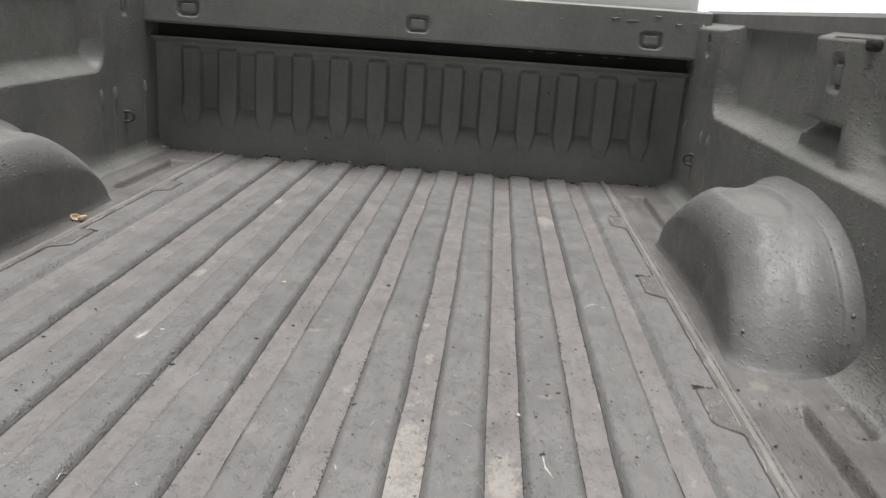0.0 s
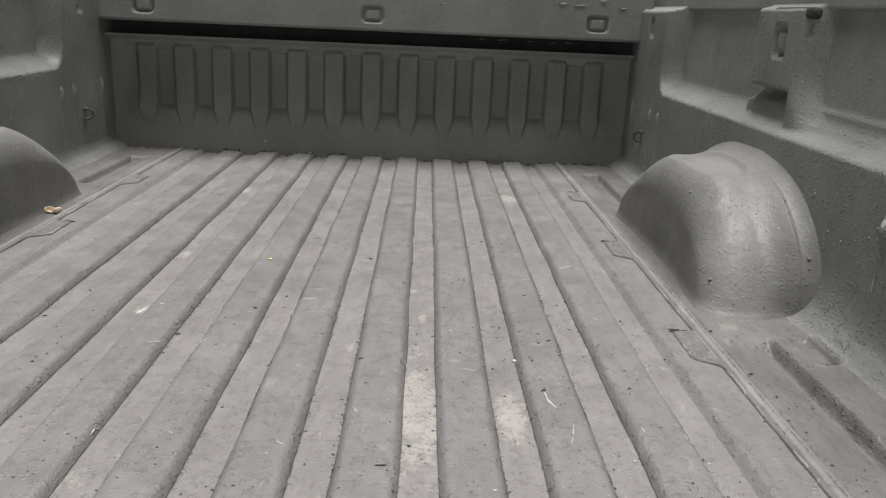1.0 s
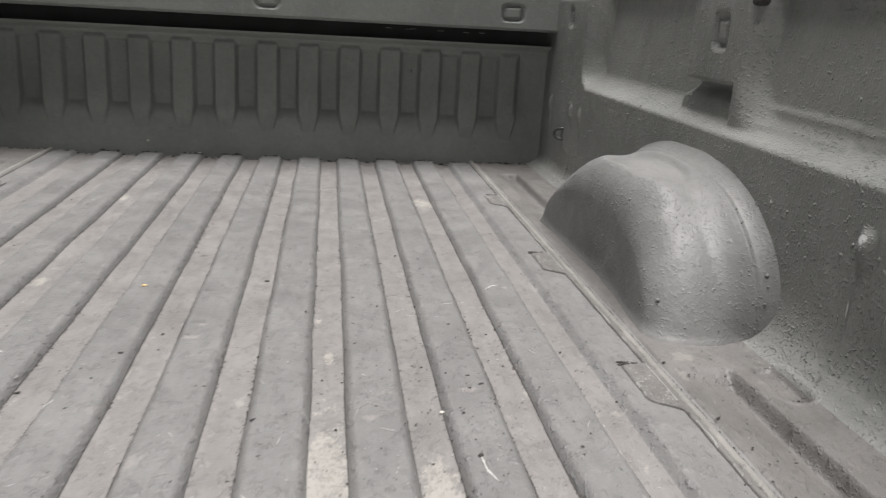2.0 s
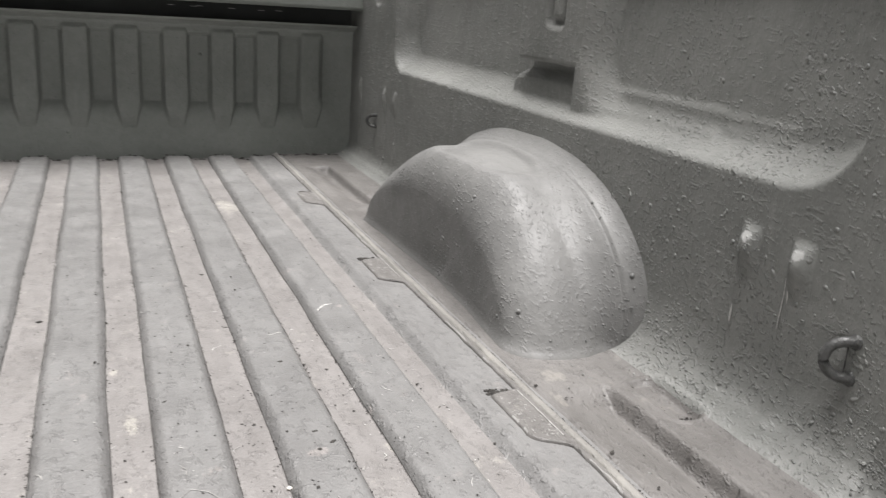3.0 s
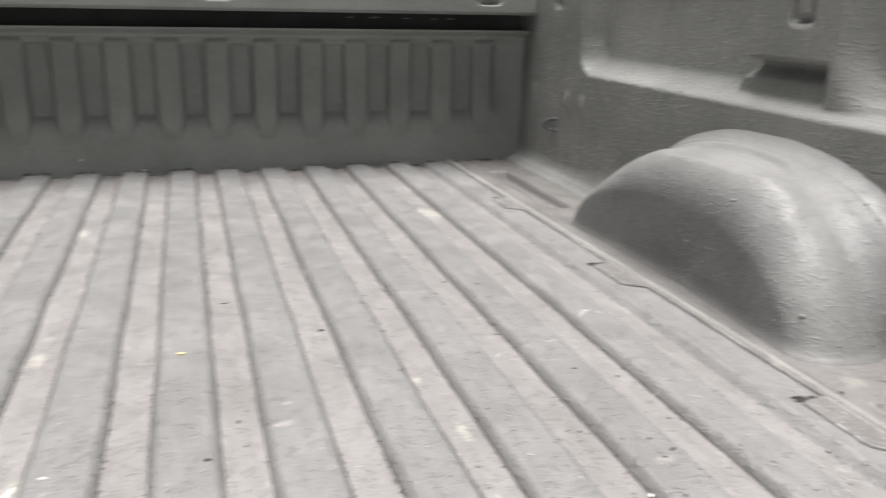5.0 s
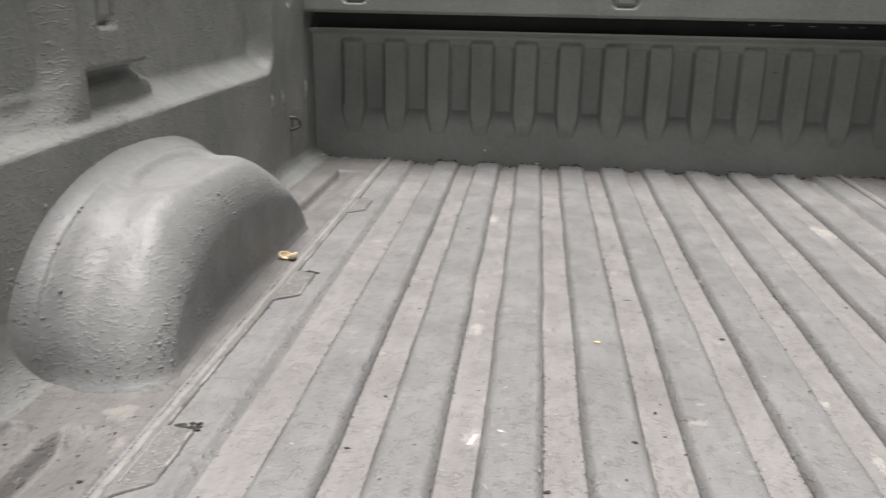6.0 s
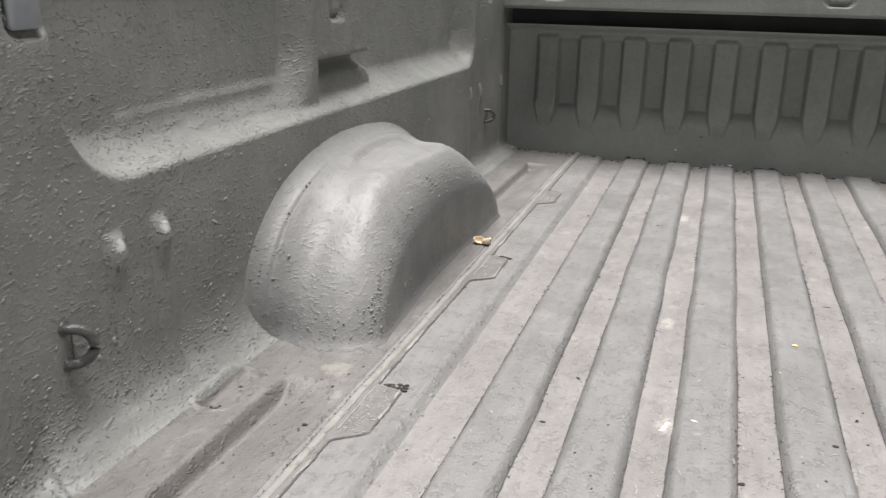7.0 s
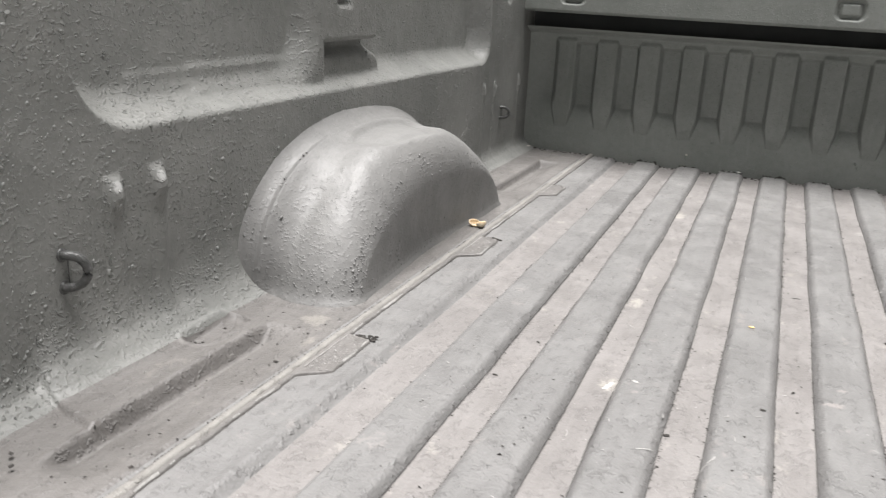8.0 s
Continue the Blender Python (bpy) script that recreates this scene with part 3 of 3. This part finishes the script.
# tie-down loops
for side in (-1, 1):
    for y, z, r, h in ((1.226, 0.136, 0.0056, 0.0195), (2.802, 0.140, 0.0046, 0.0150)):
        face = WALL_X + float(wall_depth(np.array([y]), np.array([z]))[0]) + 0.002
        pts = [(side * (face + 0.006), y, z + h), (side * (face - 0.004), y, z + h)]
        for q in np.linspace(0.25, math.pi - 0.25, 13):
            pts.append((side * (face - 0.006 - 0.018 * math.sin(q)), y + 0.015 * math.sin(q) ** 0.8, z + h * math.cos(q)))
        pts += [(side * (face - 0.004), y, z - h), (side * (face + 0.006), y, z - h)]
        loop = part("tie_down_loop", tube_bm(pts, r), STEEL, bed, "small dark coated steel tie-down loop")
        part("pin", tube_bm([(side * (face - 0.006), y + 0.004, z + h), (side * (face - 0.006), y + 0.004, z - h)], 0.0009, 6), STEEL, loop)
        for end in (1, -1):
            part("collar", tube_bm([(side * (face + 0.004), y, z + end * h), (side * (face - 0.003), y, z + end * h)], r * 1.5), STEEL, loop)

# cab behind the header
part("cab_back", box_bm(-0.885, 0.885, 3.15, 3.80, -0.1, 1.12, 0.03, 4), WHITE, bed, "white painted rear panel of the cab")



def drops(parent, count, place, sizes, material, seed, label):
    """Hardened drops standing on the sprayed coat, joined; place gives a spot and its normal."""
    rng = random.Random(seed)
    verts, faces = [], []
    bm = bmesh.new()
    bmesh.ops.create_icosphere(bm, subdivisions=1, radius=1.0)
    ball, tris = [v.co.copy() for v in bm.verts], [[v.index for v in f.verts] for f in bm.faces]
    bm.free()
    ball, tris = np.array(ball), np.array(tris)
    for _ in range(count):
        at, normal = place(rng)
        r = rng.uniform(*sizes) * (1.9 if rng.random() < 0.05 else 1.0)
        turn = np.array(normal.to_track_quat("Z", "Y").to_matrix() @ Matrix.Rotation(rng.uniform(0, 6.3), 3, "Z"))
        size = (r * rng.uniform(0.8, 1.5) * (1.6 if rng.random() < 0.12 else 1.0), r * rng.uniform(0.6, 1.1), r * rng.uniform(0.2, 0.45))
        faces.append(tris + len(ball) * len(verts))
        verts.append((ball * size) @ turn.T + np.array(at))
    verts, faces = np.concatenate(verts).tolist(), np.concatenate(faces).tolist()
    mesh = bpy.data.meshes.new("coat_texture")
    mesh.from_pydata(verts, [], faces)
    mesh.polygons.foreach_set("use_smooth", [True] * len(mesh.polygons))
    return tagged(link("coat_texture", mesh, material, parent, label), kind="stuff")


def on_mesh(ob, keep, steep=0.45):
    """Spots on a sheet, picked face by face, thinned where the coat is even."""
    polys = [(p.center.copy(), p.normal.copy()) for p in ob.data.polygons if keep(p.center)]

    def place(rng):
        while True:
            at, normal = rng.choice(polys)
            if abs(normal.z) < steep and noise.noise(at * 9) + 0.35 * noise.noise(at * 30) > rng.uniform(-0.35, 0.45):
                jog = Vector((0, rng.uniform(-0.003, 0.003), rng.uniform(-0.003, 0.003)))
                return at + jog - normal * 0.0004, normal
    return place


for n, wall in enumerate([o for o in bed.children if o.name.startswith("side_wall")]):
    drops(wall, 11000, on_mesh(wall, lambda c: 1.05 < c.y < 2.9 and 0.05 < c.z < 0.5 and not (0.285 < c.z < 0.345 and abs(c.x) > 0.856), 0.36), (0.0007, 0.0020), WALL, 20 + n, "hardened drops of the sprayed coat")
    drops(wall, 5500, on_mesh(wall, lambda c: c.y < 1.6 and c.z < 0.45), (0.0007, 0.0021), WALL, 30 + n, "hardened drops of the sprayed coat")
    drops(wall, 1500, on_mesh(wall, lambda c: c.y < 1.22 and 0.06 < c.z < 0.5, 0.35), (0.0008, 0.0021), WALL, 100 + n, "heavy lumps of coat on the rear post")
    drops(wall, 420, on_mesh(wall, lambda c: c.y < 1.75 and c.z < 0.12, 1.1), (0.0005, 0.0013), WALL, 110 + n, "hardened drops along the cove")
    drops(wall, 420, on_mesh(wall, lambda c: 1.05 < c.y < 2.9 and 0.03 < c.z < 0.5, 0.9), (0.0006, 0.0012), DIRT, 60 + n, "black specks stuck in the coat")
    drops(wall, 50, on_mesh(wall, lambda c: 1.415 < c.y < 1.455 and 0.03 < c.z < 0.085, 1.0), (0.0008, 0.0022), HOUSE, 80 + n, "crust of hardened drops at the foot of the wall")
for n, house in enumerate([o for o in bed.children if o.name.startswith("wheelhouse")]):
    drops(house, 1500, on_mesh(house, lambda c: c.z > 0.01, 0.5), (0.0007, 0.0020), HOUSE, 40 + n, "hardened drops of the sprayed coat")
    drops(house, 1000, on_mesh(house, lambda c: c.z > 0.015 and abs(c.x) < 0.690, 0.5), (0.0007, 0.0018), HOUSE, 90 + n, "lumps in the coat of the inner face")
    drops(house, 45, on_mesh(house, lambda c: c.z > 0.01, 0.9), (0.0005, 0.0010), DIRT, 70 + n, "black specks stuck in the coat")
for n, edge in enumerate([o for o in bed.children if o.name.startswith("side_floor")]):
    drops(edge, 160, on_mesh(edge, lambda c: c.y < 1.6 and abs(c.x) > 0.66, 1.1), (0.0005, 0.0014), WALL, 120 + n, "hardened drops on the floor edge")
drops(front_wall, 260, on_mesh(front_wall, lambda c: c.z < 0.34 and abs(c.x) < 0.82), (0.0010, 0.0024), FRONT, 50, "hardened drops of the sprayed coat")
drops(header, 70, on_mesh(header, lambda c: 0.43 < c.z < 0.55), (0.0010, 0.0020), FRONT, 51, "hardened drops of the sprayed coat")

# ---------------------------------------------------------------- litter and marks on the floor


def top_of(x):
    return float(floor_height(np.array([x]))[0])


def crumb(name, x, y, size, material, label, category, flat=0.5, turn=0.0, lift=None, group="litter on the bed floor"):
    """A small uneven bit lying on the floor; size is its half length, half width."""
    bm = bmesh.new()
    bmesh.ops.create_icosphere(bm, subdivisions=2, radius=1.0)
    z = top_of(x) if lift is None else lift
    rot = Matrix.Rotation(turn, 3, "Z")
    for v in bm.verts:
        k = 1 + 0.35 * noise.noise(v.co * 1.7 + Vector((x * 50, y * 50, 0)))
        v.co = rot @ Vector((v.co.x * size[0] * k, v.co.y * size[1] * k, v.co.z * size[1] * flat * k))
        v.co += Vector((x, y, z + size[1] * flat * 0.6))
    return tagged(part(name, bm, material, None), label, category, group)


for x, y, size, turn in ((0.079, 1.873, (0.006, 0.005), 0.4), (0.320, 1.799, (0.007, 0.002), 0.1), (0.379, 1.43, (0.006, 0.003), 0.6), (-0.048, 2.02, (0.010, 0.002), 0.1),
                         (-0.411, 1.494, (0.005, 0.003), 0.0), (-0.186, 1.437, (0.006, 0.004), 0.5), (0.143, 1.05, (0.009, 0.002), 0.1), (0.366, 1.456, (0.005, 0.0025), 0.3),
                         (-0.087, 1.53, (0.005, 0.0035), 0.0), (0.314, 2.04, (0.004, 0.003), 0.0), (0.365, 1.64, (0.004, 0.0035), 0.0), (0.552, 1.40, (0.003, 0.003), 0.0),
                         (-0.484, 1.65, (0.006, 0.0015), 0.0), (-0.664, 1.375, (0.005, 0.003), 0.0), (0.348, 1.252, (0.006, 0.004), 1.0), (0.10, 1.34, (0.006, 0.0025), 0.8)):
    crumb("dirt_crumb", x, y, (size[0] * 0.75, size[1] * 0.7), DIRT, "black dirt crumb lying on the ribbed floor", "dirt", 0.4, turn, 0.004 if abs(x) > 0.64 else None)
crumb("orange_crumb", -0.112, 1.806, (0.0045, 0.003), ORANGE, "tiny orange crumb on a floor rib", "crumb", 0.5)
crumb("pale_pebble", 0.322, 1.374, (0.0030, 0.0026), SHELLWHITE, "small whitish pebble in a floor valley", "pebble", 0.8)

for x, turn in ((-0.826, 0.5), (0.833, 2.6)):
    crumb("paint_flake", x, 3.034, (0.012, 0.003), SHELLWHITE, "white paint flake caught in the bed's front corner", "paint flake", 0.4, turn, 0.013)
for x, z in ((0.36, 0.401), (0.42, 0.400), (0.435, 0.402), (0.52, 0.400), (0.60, 0.399), (0.65, 0.400)):
    part("scrape", box_bm(x - 0.009, x + 0.009, 3.1192, 3.1218, z - 0.0008, z + 0.0008), PALE, header_back, "pale scratch")
part("scrape", box_bm(-0.357, -0.351, 3.0625, 3.0655, 0.0355, 0.0405, 0.001), SHELLWHITE, front_wall, "white fleck of paint")

# thick runs and a chipped corner on the header
for x, z, half, tall in ((0.600, 0.524, 0.016, 0.0016), (0.652, 0.520, 0.020, 0.0014), (0.727, 0.536, 0.010, 0.0024), (0.790, 0.516, 0.012, 0.0018), (-0.30, 0.530, 0.012, 0.0014), (0.22, 0.508, 0.007, 0.0018)):
    bm = bmesh.new()
    bmesh.ops.create_icosphere(bm, subdivisions=3, radius=1.0)
    for v in bm.verts:
        k = 1 + 0.5 * noise.noise(v.co * 2.2 + Vector((x * 60, 0, z * 60)))
        v.co = Vector((x + v.co.x * half * k, 2.9715 + v.co.y * 0.0022 * k, z + v.co.z * tall * k + 0.003 * noise.noise((v.co.x * 2, x * 40, 0))))
    part("coat_run", bm, FRONT, header, "thick hardened run of the coat")
chip = box_bm(0.860, 0.866, 2.9685, 2.9715, 0.508, 0.520, 0.001)
part("scrape", chip, SHELLWHITE, header, "chip down to the white paint")

# a cracked nutshell against the wheelhouse
shell = tagged(new("nutshell"), "cracked tan nutshell lying beside the wheelhouse", "nutshell", "litter on the bed floor")
shell.location = (-0.658, 2.108, 0.005)
for n, (dx, dy, turn, tip) in enumerate(((-0.004, 0.0, 0.3, 0.5), (0.007, 0.004, 1.4, -0.6))):
    bm = bmesh.new()
    bmesh.ops.create_uvsphere(bm, u_segments=14, v_segments=10, radius=1.0)
    bmesh.ops.delete(bm, geom=[v for v in bm.verts if v.co.z > 0.15], context="VERTS")
    bmesh.ops.solidify(bm, geom=bm.faces[:], thickness=0.12)
    m = Matrix.LocRotScale((dx, dy, 0.008), Euler((tip, 0.25, turn)), (0.013, 0.0098, 0.0100))
    for v in bm.verts:
        v.co = m @ (v.co * (1 + 0.15 * noise.noise(v.co * 2 + Vector((n, 0, 0)))))
    part("shell_half", bm, NUTSHELL, shell)


def scrape(points, width, z=None, material=PALE):
    """A thin raised curl where the coat is scratched through to pale primer."""
    bm = bmesh.new()
    rows = []
    for k, (x, y) in enumerate(points):
        w = 0.55 * width * (0.35 + 0.65 * math.sin(math.pi * (k + 0.5) / len(points))) * max(0.15, 1 + 1.1 * noise.noise((x * 140, y * 140, 0)))
        a, b = points[max(k - 1, 0)], points[min(k + 1, len(points) - 1)]
        n = Vector((-(b[1] - a[1]), b[0] - a[0], 0)).normalized() * w
        h = (top_of(x) if z is None else z) + 0.0016
        rows.append([bm.verts.new((x + n.x * f, y + n.y * f, h - 0.0009 + 0.0004 * (1 - f * f))) for f in (-1, 0, 1)])
    for r, q in zip(rows, rows[1:]):
        for i in (0, 1):
            bm.faces.new((r[i], r[i + 1], q[i + 1], q[i]))
    return part("scrape", bm, material, floor_panel, "pale scratch through the coat")


def curve(points, n=14):
    """A smooth run of points through a few."""
    pts = np.array(points)
    t, u = np.arange(len(pts)), np.linspace(0, len(pts) - 1, n)
    return [(float(a), float(b)) for a, b in zip(np.interp(u, t, pts[:, 0]), np.interp(u, t, pts[:, 1]))]


scrape(curve([(0.213, 1.335), (0.221, 1.367), (0.232, 1.379), (0.246, 1.371), (0.264, 1.343)], 40), 0.0009, None, RUBBED)
scrape(curve([(0.348, 1.248), (0.350, 1.221), (0.358, 1.199)]), 0.0022)
scrape(curve([(0.372, 1.157), (0.367, 1.13), (0.362, 1.111)]), 0.0012)
scrape(curve([(0.452, 1.805), (0.466, 1.825), (0.480, 1.829)]), 0.0025)
scrape(curve([(-0.275, 1.519), (-0.268, 1.545)]), 0.006)
scrape(curve([(-0.243, 1.536), (-0.232, 1.531)]), 0.004)
for y0, z0, y1, z1, w in ((1.396, 0.134, 1.397, 0.112, 0.0018), (1.324, 0.190, 1.327, 0.130, 0.0008), (1.316, 0.178, 1.316, 0.164, 0.0010)):
    bm = bmesh.new()
    rows = []
    for q in np.linspace(0, 1, 8):
        y, z = y0 + (y1 - y0) * q, z0 + (z1 - z0) * q
        x = WALL_X + 0.003 * float(smoothstep(0.2, 0.5, np.array(z))) + float(wall_depth(np.array([y]), np.array([z]))[0]) - 0.0018
        half = w * (0.3 + 0.7 * math.sin(math.pi * (q * 0.9 + 0.05)))
        rows.append([bm.verts.new((x - 0.0005 * (f == 0), y + half * f, z)) for f in (-1, 0, 1)])
    for r, q in zip(rows, rows[1:]):
        for i in (0, 1):
            bm.faces.new((r[i], r[i + 1], q[i + 1], q[i]))
    part("scrape", bm, PALE, [o for o in bed.children if o.name.startswith("side_wall")][1], "pale scrape on the bead")
rng = random.Random(7)
for _ in range(90):
    x, y, a, n = rng.uniform(-0.5, 0.55), rng.uniform(1.0, 2.7), rng.uniform(-0.9, 0.9), rng.uniform(0.0015, 0.006)
    scrape(curve([(x, y), (x + n * math.cos(a), y + n * math.sin(a))], 5), rng.uniform(0.0004, 0.0011))
# scuffs dragged along the floor by loads, thickest near the open end
for _ in range(70):
    x, y, a, n = rng.uniform(-0.3, 0.52), 1.05 + abs(rng.gauss(0, 0.45)), rng.gauss(1.5, 0.7), rng.uniform(0.006, 0.022)
    bend = rng.uniform(-0.004, 0.004)
    scrape(curve([(x, y), (x + 0.5 * n * math.cos(a) + bend, y + 0.5 * n * math.sin(a)), (x + n * math.cos(a), y + n * math.sin(a))], 9), rng.uniform(0.0005, 0.0014), None, rng.choice((PALE, RUBBED, RUBBED)))


def scatter(name, count, where, sizes, material, label, category, seed):
    """Many small grains as one mesh."""
    rng = random.Random(seed)
    verts, faces = [], []
    base = [(1, 0, 0), (-1, 0, 0), (0, 1, 0), (0, -1, 0), (0, 0, 1), (0, 0, -1)]
    tris = [(0, 2, 4), (2, 1, 4), (1, 3, 4), (3, 0, 4), (2, 0, 5), (1, 2, 5), (3, 1, 5), (0, 3, 5)]
    for _ in range(count):
        x, y, z = where(rng)
        r = rng.uniform(*sizes) * (1.8 if rng.random() < 0.08 else 1.0)
        a, k = rng.uniform(0, 6.3), len(verts)
        for p in base:
            px, py = p[0] * r * rng.uniform(0.7, 1.9), p[1] * r * rng.uniform(0.5, 1.1)
            verts.append((x + px * math.cos(a) - py * math.sin(a), y + px * math.sin(a) + py * math.cos(a), z + r * 0.3 + p[2] * r * 0.5))
        faces += [tuple(k + i for i in t) for t in tris]
    mesh = bpy.data.meshes.new(name)
    mesh.from_pydata(verts, [], faces)
    return tagged(link(name, mesh, material), label, category, kind="stuff")


def on_floor(rng):
    x, y = rng.uniform(-0.56, 0.58), 1.0 + 1.9 * rng.random() ** 1.6
    return x, y, top_of(x)


def on_flecks(rng):
    while True:
        x, y = rng.uniform(-0.56, 0.58), 1.0 + 1.9 * rng.random() ** 1.6
        if noise.noise((x * 7, y * 7, 4)) + 0.5 * noise.noise((x * 30, y * 30, 8)) > rng.uniform(0.0, 0.7):
            return x, y, top_of(x)


def at_ribs(rng):
    while True:
        k, y, e = rng.randint(-4, 4), rng.uniform(1.0, 2.9), rng.choice((-1, 1))
        if noise.noise((k * 3.7 + e, y * 5, 2)) > rng.uniform(-0.2, 0.5):
            x = X0 + k * PITCH + e * (0.0368 + rng.gauss(0, 0.0016))
            return x, y, top_of(x)


def at_lap(rng):
    while True:
        side, y = rng.choice((-1, 1)), rng.uniform(1.0, 2.7)
        if noise.noise((side * 3, y * 14, 9)) > rng.uniform(-0.3, 0.5):
            return side * (float(lap_edge(np.array([y]), side)[0]) - abs(rng.gauss(0, 0.0016))), y, 0.0014


def at_seam(rng):
    while True:
        side, y = rng.choice((-1, 1)), rng.uniform(1.0, 2.6)
        if noise.noise((side * 6, y * 18, 3)) > rng.uniform(-0.4, 0.5):
            return side * (rng.choice((0.6258, 0.6418, 0.6418)) + rng.gauss(0, 0.0006)), y, 0.0042


def on_tabs(rng):
    while True:
        side, (a, b) = rng.choice((-1, 1)), rng.choice(NOTCHES)
        x, y = rng.uniform(0.590, 0.621), rng.uniform(a + 0.02, b)
        if x > float(lap_edge(np.array([y]), side)[0]) + 0.001 and noise.noise((x * 60, y * 40, side)) > rng.uniform(-0.5, 0.4):
            return side * x, y, 0.0060


def on_right(rng):
    x, y = rng.gauss(0.34, 0.12), rng.gauss(1.5, 0.22)
    return x, y, top_of(min(max(x, -0.55), 0.6))


def on_edges(rng):
    side, y = rng.choice((-1, 1)), rng.uniform(1.0, 1.52)
    return side * rng.uniform(0.65, 0.79), y, 0.004


def at_front(rng):
    x = rng.uniform(-0.83, 0.83)
    return x, 3.055 - abs(rng.gauss(0, 0.008)), top_of(x) if abs(x) < 0.6 else 0.004


scatter("dirt_grains", 560, on_floor, (0.0006, 0.0017), DIRT, "fine black dirt grains strewn over the floor", "dirt", 1)
scatter("dirt_grains", 300, on_right, (0.0005, 0.0015), DIRT, "fine black dirt grains gathered on the ribs", "dirt", 2)
scatter("dirt_grains", 120, on_edges, (0.0010, 0.0022), DIRT, "black dirt grains along the floor edges", "dirt", 3)
scatter("pale_grit", 420, on_flecks, (0.0004, 0.0013), PALE, "pale grit strewn over the floor", "grit", 4)
scatter("leaf_crumbs", 260, at_front, (0.0018, 0.0045), DIRT, "dark leaf crumbs along the foot of the front wall", "leaf litter", 5)
scatter("pale_grit", 60, at_front, (0.0015, 0.0034), PALE, "pale grit along the foot of the front wall", "grit", 6)
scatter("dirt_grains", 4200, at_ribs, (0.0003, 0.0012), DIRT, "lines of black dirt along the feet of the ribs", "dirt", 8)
scatter("dirt_grains", 400, at_lap, (0.0006, 0.0014), DIRT, "black dirt caught along the lap joint", "dirt", 9)
scatter("pale_crust", 900, on_tabs, (0.0004, 0.0013), RUBBED, "pale rough crust on the lap joint's tabs", "crust", 11)
scatter("dirt_grains", 2000, at_seam, (0.0004, 0.0011), DIRT, "thin line of dirt along the sealed seam", "dirt", 10)
